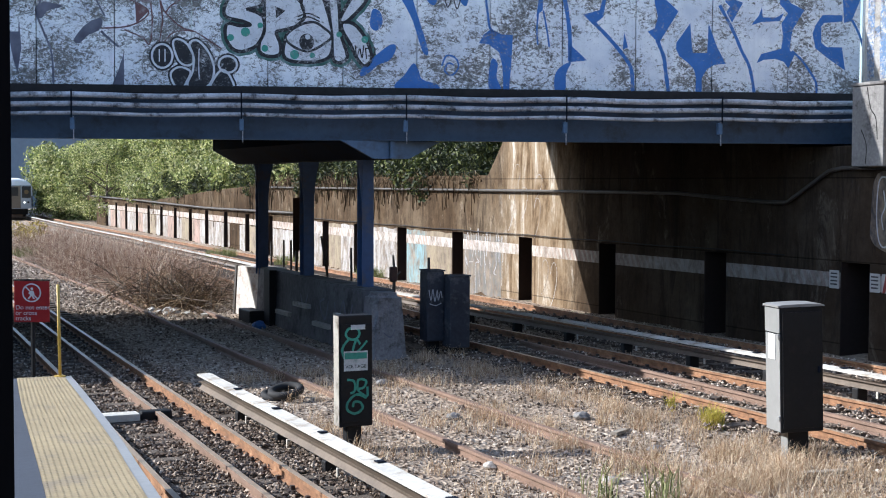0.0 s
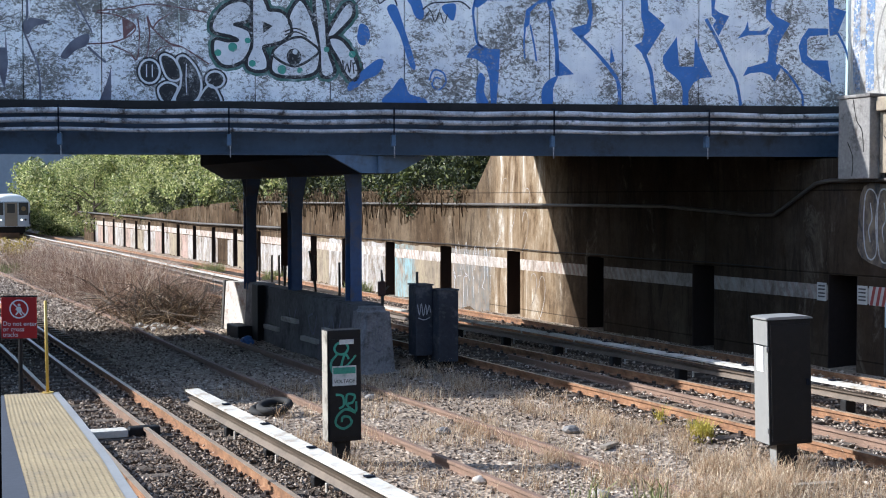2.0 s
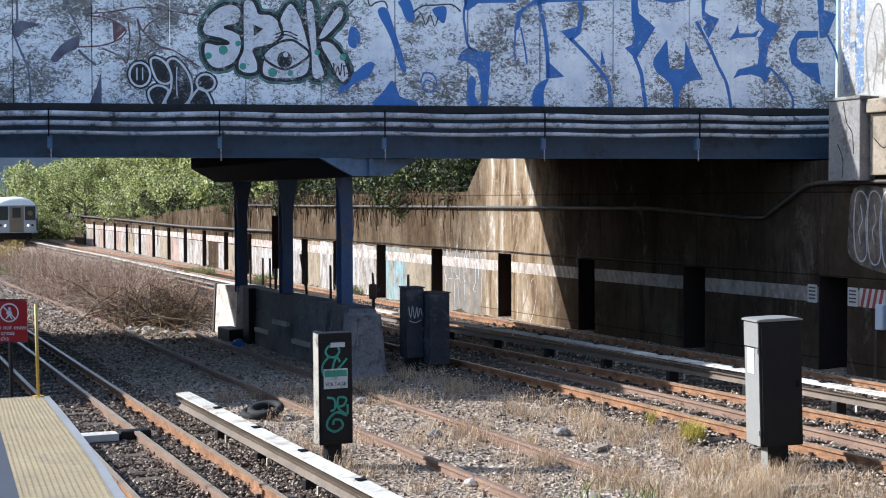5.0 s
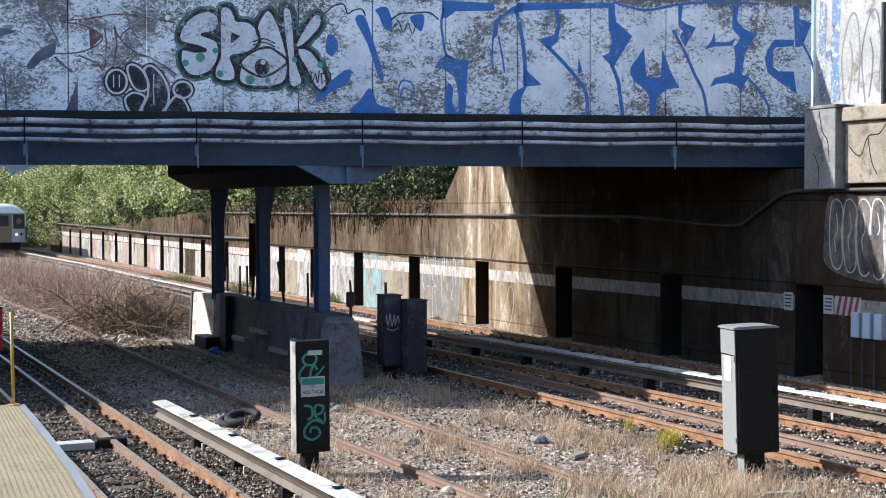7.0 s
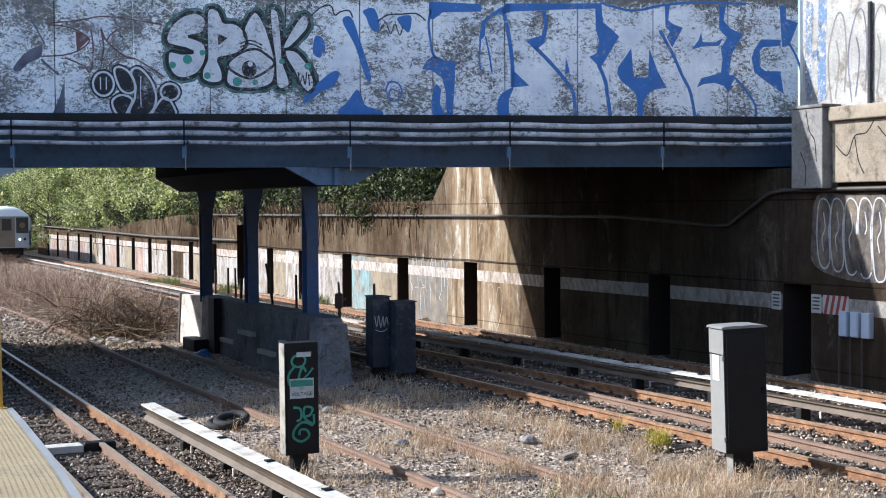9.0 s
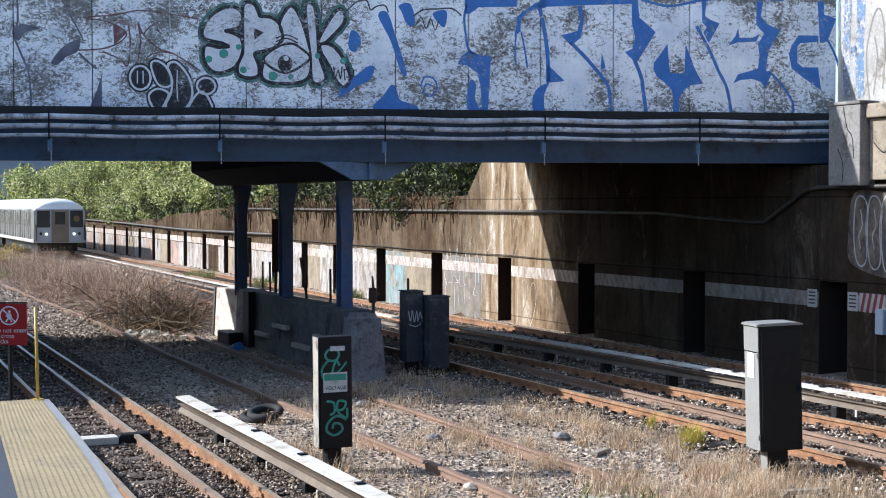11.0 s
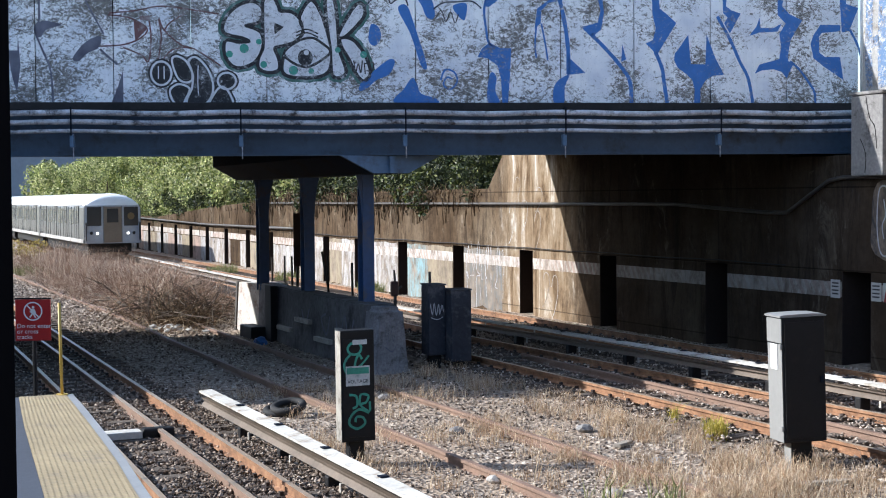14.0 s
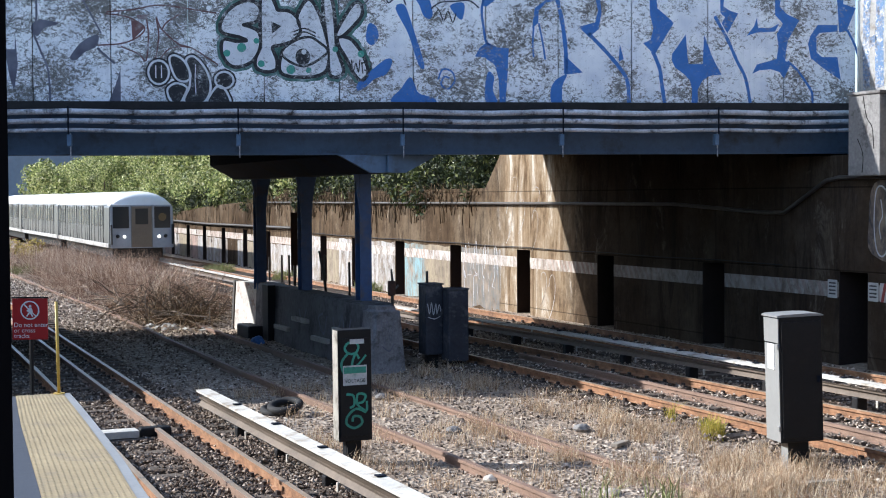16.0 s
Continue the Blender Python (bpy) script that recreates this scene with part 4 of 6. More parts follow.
# ---- train ----
def build_car(front):
    th = thing("subway_car", TRACKS @ pose(13, 80, 0), "stainless steel subway car with white roof and dark windows" if not front else
               "leading stainless steel subway car with lit headlamps and white roof", "subway car", "cars of the train")
    L = 18.2
    prof = [(-1.5, 0.98), (1.5, 0.98), (1.525, 1.5), (1.51, 2.9), (1.40, 3.08), (-1.40, 3.08), (-1.51, 2.9), (-1.525, 1.5)]
    bm = bmesh.new()
    prism(bm, prof, 0.0, L)
    part("body", bm, M_STAINLESS, th)
    roof = [(-1.47, 3.0), (-1.40, 3.12), (-1.15, 3.36), (-0.8, 3.54), (-0.4, 3.64), (0, 3.67), (0.4, 3.64), (0.8, 3.54), (1.15, 3.36), (1.40, 3.12), (1.47, 3.0)]
    bm = bmesh.new()
    prism(bm, roof, 0.7, L - 0.02)
    part("roof", bm, M_ROOF, th, "white painted roof", True)
    bm = bmesh.new()
    rings = []
    for y, up, wide in ((-0.05, 0.50, 0.95), (0.02, 0.68, 0.975), (0.15, 0.84, 0.99), (0.38, 0.95, 1.0), (0.71, 1.0, 1.0)):
        rings.append([bm.verts.new((x * wide, y, 3.0 + (z - 3.0) * up)) for x, z in roof])
    for a, b in zip(rings, rings[1:]):
        for k in range(len(roof) - 1):
            bm.faces.new((a[k], a[k + 1], b[k + 1], b[k]))
    bm.faces.new(rings[0])
    part("roof_bonnet", bm, M_ROOF, th, "white domed roof end", True)
    bm = bmesh.new()
    prism(bm, [(-1.46, 0.98), (1.46, 0.98), (1.48, 1.5), (1.47, 2.9), (1.40, 3.02), (-1.40, 3.02), (-1.47, 2.9), (-1.48, 1.5)], -0.06, 0.0)
    part("end_plate", bm, M_TFRONT, th, "silver end panel")
    for x0, x1 in ((-1.36, -0.60), (0.60, 1.36)):
        bm = bmesh.new()
        box(bm, x0, x1, -0.075, -0.055, 1.92, 2.94, 0.006)
        part("window", bm, M_GLASS, th, "dark cab window")
    bm = bmesh.new()
    box(bm, -0.47, 0.47, -0.085, -0.055, 1.02, 2.95, 0.01)
    d = part("end_door", bm, M_TAN, th, "tan-brown end door")
    bm = bmesh.new()
    box(bm, -0.3, 0.3, -0.1, -0.086, 2.1, 2.85, 0.006)
    part("window", bm, M_GLASS, d)
    for x in (-0.49, 0.49):
        bm = bmesh.new()
        box(bm, x - 0.02, x + 0.02, -0.09, -0.055, 1.0, 3.0, 0.004)
        part("door_post", bm, M_STAINLESS, th)
    for x in (-0.82, 0.82):
        bm = bmesh.new()
        bmesh.ops.create_uvsphere(bm, u_segments=12, v_segments=6, radius=0.075, matrix=pose(x, -0.07, 1.52))
        part("headlamp", bm, M_HEADLAMP if front else M_GLASS, th, "round headlamp")
        bm = bmesh.new()
        bmesh.ops.create_uvsphere(bm, u_segments=12, v_segments=6, radius=0.09, matrix=pose(x * 1.38, -0.06, 1.54))
        part("marker_lamp", bm, M_RUBBER, th)
    for x in (-1.44, 1.44):
        bm = bmesh.new()
        box(bm, x - 0.03, x + 0.03, -0.28, -0.06, 1.15, 2.1, 0.01)
        part("end_gate", bm, M_RUBBER, th, "black folded end gate")
    bm = bmesh.new()
    tube(bm, [(0.98, -0.079, 2.44), (0.98, -0.084, 2.44)], 0.19, 16)
    part("route_disc", bm, M_ROUTE, th)
    for sgn in (-1, 1):
        bm = bmesh.new()
        box(bm, min(sgn * 1.51, sgn * 1.56), max(sgn * 1.51, sgn * 1.56), 0.05, L - 0.05, 1.0, 1.2, 0.01)
        part("sill", bm, M_SILL, th, "pale lower sill")
        # doors and windows along the side
        for k in range(4):
            y = 2.4 + 4.45 * k
            for leaf in (-0.34, 0.34):
                bm = bmesh.new()
                box(bm, min(sgn * 1.515, sgn * 1.535), max(sgn * 1.515, sgn * 1.535), y + leaf - 0.30, y + leaf + 0.30, 1.22, 2.98, 0.004)
                dr = part("side_door", bm, M_STAINLESS, th)
                bm = bmesh.new()
                box(bm, min(sgn * 1.536, sgn * 1.542), max(sgn * 1.536, sgn * 1.542), y + leaf - 0.17, y + leaf + 0.17, 2.0, 2.78)
                part("window", bm, M_SIDEGLASS, dr)
            for gap in (-0.69, 0.0, 0.69):
                bm = bmesh.new()
                box(bm, min(sgn * 1.51, sgn * 1.545), max(sgn * 1.51, sgn * 1.545), y + gap - 0.06, y + gap + 0.06, 1.21, 2.98)
                part("door_seal", bm, M_RUBBER, th)
        for k in range(5):
            y0, y1 = (-0.2 + 4.45 * k + 0.75, 4.45 * k + 1.0) if k == 0 else (4.45 * k - 0.95, 4.45 * k + 0.95 if k < 4 else 17.9)
            half = (y0 + y1) / 2
            for a, b in ((y0, half - 0.06), (half + 0.06, y1)):
                if b - a < 0.3:
                    continue
                bm = bmesh.new()
                box(bm, min(sgn * 1.512, sgn * 1.53), max(sgn * 1.512, sgn * 1.53), a + 0.05, b - 0.05, 1.98, 2.8, 0.004)
                part("side_window", bm, M_SIDEGLASS, th)
                bm = bmesh.new()
                box(bm, min(sgn * 1.512, sgn * 1.536), max(sgn * 1.512, sgn * 1.536), b - 0.05, b + 0.07, 1.22, 2.95)
                part("window_post", bm, M_RUBBER, th)
    bm = bmesh.new()
    box(bm, -1.2, 1.2, 1.0, L - 1.0, 0.45, 0.97, 0.05)
    part("underframe", bm, M_BLACK, th)
    for y in (2.6, L - 2.6):
        bm = bmesh.new()
        box(bm, -1.1, 1.1, y - 1.3, y + 1.3, 0.3, 0.7, 0.05)
        tr = part("truck", bm, M_RUBBER, th)
        for yy in (-0.95, 0.95):
            bm = bmesh.new()
            bmesh.ops.create_cone(bm, cap_ends=True, segments=20, radius1=0.42, radius2=0.42, depth=1.55, matrix=pose(0, y + yy, 0.42, 0, 90, 0))
            part("wheelset", bm, M_RUST_DULL, tr)
    return th


# ---- plants ----
def leaf_cloud(name, centres, count, size, material, m, label, category, parent=None, kind=""):
    """Many small bent leaves round blob centres (x, y, z, rx, ry, rz)."""
    rng = np.random.default_rng(len(centres) * 7 + count)
    table = np.array(centres, float)
    weights = (table[:, 3] * table[:, 4] * table[:, 5]) ** 0.7
    pick = table[rng.choice(len(table), count, p=weights / weights.sum())]

    def unit(v):
        return v / np.linalg.norm(v, axis=1, keepdims=True)
    p = pick[:, :3] + unit(rng.normal(size=(count, 3))) * rng.uniform(0.55, 1.08, (count, 1)) * pick[:, 3:]
    a = unit(rng.normal(size=(count, 3)))
    b = unit(np.cross(a, rng.normal(size=(count, 3))))
    z = size * rng.uniform(0.6, 1.4, (count, 1))
    verts = np.stack([p - a * z, p + b * z * 0.5, p + a * z, p - b * z * 0.5], axis=1).reshape(-1, 3)
    faces = np.arange(count * 4).reshape(-1, 4)
    me = bpy.data.meshes.new(name)
    me.from_pydata(verts.tolist(), [], faces.tolist())
    me.materials.append(material)
    ob = new(name, me)
    if parent:
        ob.parent = parent
    else:
        ob.matrix_basis = m
        tagged(ob, label, category, kind=kind)
    return ob


def build_tree(u, n, base, height, spread, seed):
    rng = random.Random(seed)
    th = thing("tree", pose(*W(u, n, base)), "leafy green tree on the bank above the wall", "tree", "trees on the bank")
    bm = bmesh.new()
    tube(bm, [(0, 0, -0.3), (rng.uniform(-0.2, 0.2), 0.1, height * 0.35), (rng.uniform(-0.4, 0.4), 0, height * 0.8)], 0.16, 8, 0.04)
    for k in range(6):
        a = rng.uniform(0, 6.28)
        h = height * rng.uniform(0.2, 0.6)
        tube(bm, [(0, 0, h), (math.cos(a) * spread * 0.4, math.sin(a) * spread * 0.4, h + height * 0.15), (math.cos(a) * spread * 0.8, math.sin(a) * spread * 0.8, h + height * 0.22)], 0.06, 6, 0.015)
    part("trunk", bm, M_BARK, th)
    blobs = []
    for k in range(26):
        a, r = rng.uniform(0, 6.28), spread * math.sqrt(rng.random())
        z = height * rng.uniform(0.08, 1.0)
        q = rng.uniform(0.5, 1.1)
        blobs.append((r * math.cos(a), r * math.sin(a), z, q, q, q * 0.8))
    leaf_cloud("crown", blobs, 9500, 0.078, M_LEAF, None, "", "", th)


def build_plants():
    spots = [(58, 24.5), (64, 23.4), (70, 25.0), (76, 23.6), (82, 25.2), (88, 23.8), (95, 25.5), (102, 24.0), (109, 26.0), (117, 24.5), (126, 25.0),
             (112, 20.8), (122, 21.3), (131, 21.0)]
    for i, (u, n) in enumerate(spots):
        base = 2.6 if n > 22 else 0.2
        build_tree(u, n, base, 7.5 if n > 22 else 5.5, 3.1, i)
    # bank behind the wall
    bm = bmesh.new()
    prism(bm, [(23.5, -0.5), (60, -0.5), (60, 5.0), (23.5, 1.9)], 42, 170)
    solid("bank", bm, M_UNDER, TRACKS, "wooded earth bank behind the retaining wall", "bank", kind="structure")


# ---- painted writing and tags on the bridge ----
def smooth_line(pts, closed=False, steps=5):
    """A soft line through the points."""
    q = [Vector(p) for p in pts]
    k = len(q)
    out = []
    for i in range(k if closed else k - 1):
        a, b, c, d = (q[(i + j) % k] if closed else q[min(max(i + j, 0), k - 1)] for j in (-1, 0, 1, 2))
        for m in range(steps):
            t = m / steps
            out.append(0.5 * (2 * b + (c - a) * t + (2 * a - 5 * b + 4 * c - d) * t * t + (3 * b - a - 3 * c + d) * t ** 3))
    return out if closed else out + [q[-1]]


def stroke(bm, pts, width, place, closed=False):
    line = smooth_line(pts, closed)
    k = len(line)
    left, right = [], []
    for i, p in enumerate(line):
        a = line[(i - 1) % k] if closed else line[max(i - 1, 0)]
        b = line[(i + 1) % k] if closed else line[min(i + 1, k - 1)]
        way = (b - a).normalized() if (b - a).length > 1e-6 else Vector((1, 0))
        side = Vector((-way.y, way.x)) * width * 0.5 * (1 + 0.07 * math.sin(i * 1.7))
        left.append(bm.verts.new(place(*(p + side))))
        right.append(bm.verts.new(place(*(p - side))))
    for i in range(k if closed else k - 1):
        j = (i + 1) % k
        bm.faces.new((left[i], left[j], right[j], right[i]))


def blob(bm, pts, place, soft=True):
    line = smooth_line(pts, True, 4) if soft else [Vector(p) for p in pts]
    bm.faces.new([bm.verts.new(place(*p)) for p in line])


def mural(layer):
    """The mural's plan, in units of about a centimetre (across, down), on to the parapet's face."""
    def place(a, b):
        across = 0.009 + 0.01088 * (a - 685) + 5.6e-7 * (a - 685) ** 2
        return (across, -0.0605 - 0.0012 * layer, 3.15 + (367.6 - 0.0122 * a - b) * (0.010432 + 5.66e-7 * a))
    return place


def ring(x, y, r, k=10, sq=1.0):
    return [(x + r * math.cos(6.2832 * i / k), y + r * sq * math.sin(6.2832 * i / k)) for i in range(k)]


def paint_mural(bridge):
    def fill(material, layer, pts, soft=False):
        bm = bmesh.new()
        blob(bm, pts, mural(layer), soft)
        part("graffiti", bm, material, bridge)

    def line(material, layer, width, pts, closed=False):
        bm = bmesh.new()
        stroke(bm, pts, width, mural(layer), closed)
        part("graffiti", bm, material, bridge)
    B = M_BLUE
    fill(B, 2, [(660, 54), (672, 60), (676, 78), (666, 92), (655, 86), (655, 68)], True)
    fill(B, 2, [(640, 158), (668, 132), (690, 116), (700, 120), (690, 142), (668, 152), (652, 166), (638, 172)], True)
    fill(B, 2, [(706, 28), (722, 22), (736, 60), (756, 126), (746, 127), (728, 72)], True)
    line(M_NAVY, 3, 2.5, [(648, 24), (668, 5), (686, 2), (693, 18), (703, 12), (718, 10), (724, 22)])
    fill(B, 2, [(742, 10), (762, 6), (771, 34), (766, 46), (755, 40), (748, 22)], True)
    fill(B, 2, [(802, 22), (826, 18), (823, 46), (812, 40)], True)
    line(M_NAVY, 3, 2.5, [(768, 28), (785, 17), (810, 15), (836, 14), (852, 26)])
    line(M_INK, 3, 1.8, [(772, 44), (782, 30), (790, 50), (798, 32), (806, 52), (812, 36)])
    fill(B, 2, [(698, 192), (715, 168), (730, 148), (739, 160), (746, 176), (772, 184), (770, 194)], True)
    line(B, 2, 3.0, [(780, 152), (788, 134), (804, 138), (809, 154), (797, 168), (785, 160), (791, 147), (801, 150)])
    fill(B, 2, [(853, 96), (866, 86), (884, 95), (904, 96), (902, 140), (898, 192), (888, 192), (886, 150), (880, 126), (862, 113), (845, 111)])
    fill(B, 2, [(868, 138), (878, 146), (876, 170), (884, 192), (864, 192), (862, 165)], True)
    line(B, 2, 4.0, [(862, 4), (857, 30), (860, 60), (864, 84), (876, 95)])
    fill(B, 2, [(858, -8), (950, -4), (949, 9), (882, 11), (865, 24), (858, 22)])
    fill(B, 2, [(945, 62), (950, 26), (982, 2), (1000, -6), (1000, 10), (970, 16), (957, 30), (956, 52)])
    line(B, 2, 3.0, [(957, 52), (964, 88), (968, 116)])
    line(B, 2, 3.0, [(948, 58), (946, 90), (948, 112)])
    line(B, 2, 7.0, [(988, 4), (998, 50), (1004, 100), (1004, 140)])
    fill(B, 2, [(1004, 110), (1034, 138), (1002, 142)])
    fill(B, 2, [(990, -6), (1152, -8), (1152, 1), (1062, 5), (990, 9)])
    fill(B, 2, [(1027, 58), (1056, 50), (1061, 30), (1056, 6), (1064, 6), (1067, 32), (1062, 62), (1050, 72), (1045, 76)])
    line(B, 2, 6.5, [(1044, 70), (1070, 96), (1096, 126), (1112, 152), (1115, 192)])
    fill(B, 2, [(1099, 88), (1106, 114), (1097, 118)])
    fill(B, 2, [(979, 192), (978, 166), (988, 150), (1006, 142), (998, 162), (996, 192)], True)
    fill(B, 2, [(1151, -8), (1162, -8), (1165, 25), (1175, 33), (1194, 50), (1160, 106), (1140, 86), (1153, 80), (1158, 60), (1152, 35)])
    line(B, 2, 6.5, [(1157, 100), (1169, 130), (1172, 152), (1178, 192)])
    fill(B, 2, [(1191, 104), (1200, 92), (1215, 70), (1218, 110), (1220, 122), (1245, 122), (1247, 70), (1262, 110), (1278, 140), (1258, 142), (1245, 150),
                (1236, 166), (1236, 194), (1225, 194), (1226, 166), (1222, 150), (1212, 140), (1196, 128), (1190, 115)])
    fill(B, 2, [(1275, -8), (1284, -8), (1281, 20), (1290, 27), (1307, 33), (1288, 68), (1278, 50), (1284, 40), (1276, 32)])
    line(B, 2, 5.5, [(1266, 38), (1290, 82), (1305, 116), (1320, 146), (1329, 192)])
    fill(B, 2, [(1322, 72), (1335, 55), (1340, 40), (1342, 58), (1365, 58), (1379, 50), (1372, 64), (1340, 66)])
    fill(B, 2, [(1372, -8), (1384, -8), (1380, 20), (1392, 33), (1415, 44), (1395, 78), (1391, 100), (1390, 115), (1400, 120), (1388, 146), (1380, 135), (1365, 130),
                (1345, 132), (1332, 138), (1340, 122), (1375, 112), (1378, 90), (1375, 68), (1386, 50), (1372, 35)])
    line(B, 2, 4.0, [(1394, 116), (1410, 130), (1425, 150), (1437, 170), (1438, 192)])
    fill(B, 2, [(1430, 85), (1435, 70), (1447, 52), (1482, 52), (1482, 63), (1450, 66), (1445, 72), (1445, 100), (1455, 108), (1482, 108), (1488, 148), (1455, 126), (1435, 110)])
    fill(B, 2, [(1480, -8), (1492, -8), (1492, 15), (1514, 22), (1498, 62), (1485, 65)])
    line(B, 2, 4.0, [(1499, 60), (1512, 85), (1520, 110)])
    line(B, 2, 4.5, [(1160, -10), (1215, 4), (1270, -6), (1330, -12), (1420, -10)])
    # faded dark pieces
    G = M_FADED
    fill(G, 1, [(13, -8), (25, -8), (23, 60), (18, 62), (13, 20)])
    fill(G, 1, [(15, 74), (18, 100), (24, 103), (38, 103), (39, 74), (43, 130), (36, 176), (28, 150)])
    line(G, 1, 3.5, [(76, -8), (77, 48), (69, 66), (82, 102), (96, 140), (99, 198)])
    fill(G, 1, [(67, 66), (80, 52), (96, 52), (116, 58), (90, 66), (78, 80)], True)
    line(G, 1, 3.0, [(155, 8), (175, 46), (190, 74)])
    fill(G, 1, [(135, 116), (155, 90), (180, 77), (186, 83), (180, 98), (160, 108), (145, 122)], True)
    line(G, 1, 4.0, [(183, 100), (200, 116), (214, 127)])
    fill(G, 1, [(202, 194), (214, 165), (223, 136), (223, 196)])
    R = M_MAROON
    line(R, 1, 2.6, [(200, 37), (250, 32), (285, 25), (320, 27), (392, 38)])
    line(R, 1, 2.6, [(198, 40), (235, 45), (266, 63), (255, 80), (225, 92), (184, 95)])
    line(R, 1, 2.6, [(224, 97), (255, 110), (268, 121), (273, 82), (270, 48)])
    line(R, 1, 2.6, [(283, 128), (291, 80), (287, 46), (296, 66), (325, 92), (350, 100), (394, 128)])
    line(R, 1, 2.6, [(332, 38), (306, 54), (296, 68)])
    line(R, 1, 2.2, [(290, 122), (308, 102), (330, 97), (350, 99)])
    fill(R, 1, [(243, 50), (262, 58), (266, 65), (245, 86)])
    fill(R, 1, [(252, 42), (275, 41), (270, 48), (255, 50)])
    # black bubble throw-up with pale outlines
    bubbles = [ring(290, 142, 18, 10, 1.15),
               [(309, 120), (318, 112), (335, 122), (346, 148), (335, 158), (319, 150)],
               [(338, 120), (352, 114), (372, 135), (381, 165), (373, 190), (355, 197), (334, 192), (344, 166), (344, 140)],
               [(305, 172), (320, 161), (339, 168), (334, 184), (325, 197), (311, 192)],
               ring(405, 155, 16, 10, 0.9), [(388, 170), (400, 166), (411, 180), (413, 197), (375, 197)]]
    for pts in bubbles:
        line(M_INK, 2, 10.0, pts, True)
        fill(M_INK, 3, pts, True)
        line(M_WHITESPRAY, 4, 3.8, pts, True)
    line(M_LILAC, 4, 2.0, [(355, 128), (354, 155), (355, 182)])
    line(M_LILAC, 4, 2.0, [(285, 130), (285, 152)])
    line(M_LILAC, 4, 2.0, [(295, 130), (295, 152)])
    # pale bubble letters with black outlines on a green haze
    letters = [[(466, 25), (452, 17), (430, 22), (410, 38), (400, 58), (403, 71), (420, 76), (434, 79), (446, 86), (426, 88), (405, 85), (402, 105), (412, 125), (430, 131),
                (455, 120), (468, 95), (466, 72), (452, 63), (438, 58), (460, 52), (468, 40)],
               [(472, 12), (488, 11), (496, 25), (500, 33), (520, 35), (536, 50), (538, 70), (525, 85), (505, 92), (489, 97), (496, 118), (495, 135), (478, 139), (462, 132),
                (462, 115), (470, 95), (470, 50)],
               [(555, 14), (570, 35), (580, 65), (588, 100), (586, 130), (575, 143), (550, 148), (515, 146), (503, 135), (507, 110), (520, 90), (540, 72), (534, 50), (540, 30)],
               [(580, 12), (592, 11), (597, 30), (600, 70), (602, 100), (612, 130), (612, 142), (600, 148), (590, 140), (588, 100), (583, 60)],
               [(602, 73), (620, 40), (635, 20), (645, 22), (646, 40), (630, 60), (611, 77)],
               [(606, 80), (625, 82), (640, 98), (650, 116), (656, 140), (645, 153), (632, 140), (620, 115), (608, 95)]]
    for pts in letters:
        line(M_HAZE, 1, 18.0, pts, True)
    for pts in letters:
        line(M_INK, 2, 8.5, pts, True)
    for pts in letters:
        fill(M_LILAC, 3, pts, True)
        line(M_INK, 4, 4.0, pts, True)
    fill(M_INK, 5, [(488, 52), (506, 60), (490, 73)])
    eye = [(506, 105), (530, 85), (555, 79), (572, 88), (587, 103), (570, 119), (545, 130), (520, 122)]
    fill(M_LILAC, 5, eye, True)
    line(M_INK, 6, 4.5, eye, True)
    fill(M_INK, 6, ring(543, 114, 13, 10, 1.15), True)
    fill(M_WHITESPRAY, 7, ring(545, 105, 4.5, 8), True)
    for dy in (0, 6):
        line(M_INK, 5, 2.5, [(527, 70 + dy), (546, 64 + dy), (566, 72 + dy)])
    for x, y, r in ((436, 98, 8), (410, 108, 6), (462, 86, 5), (522, 136, 8), (470, 126, 6), (553, 137, 5), (600, 100, 5), (645, 108, 6)):
        fill(M_TEAL, 5, ring(x, y, r, 9), True)
    for pts in ([(628, 118), (631, 138), (636, 124), (640, 140), (643, 118)], [(646, 122), (648, 142)], [(646, 124), (662, 122), (660, 136), (650, 136)]):
        line(M_INK, 6, 2.2, pts)


def b_faded(nt, b):
    nt.links.new(ramp(nt, noise_tex(nt, 2.5, 7), [(0.3, (0.07, 0.07, 0.10)), (0.7, (0.20, 0.20, 0.25))]), b.inputs["Base Color"])
    b.inputs["Roughness"].default_value = 0.85


M_FADED = mat("faded slate spray paint", b_faded)


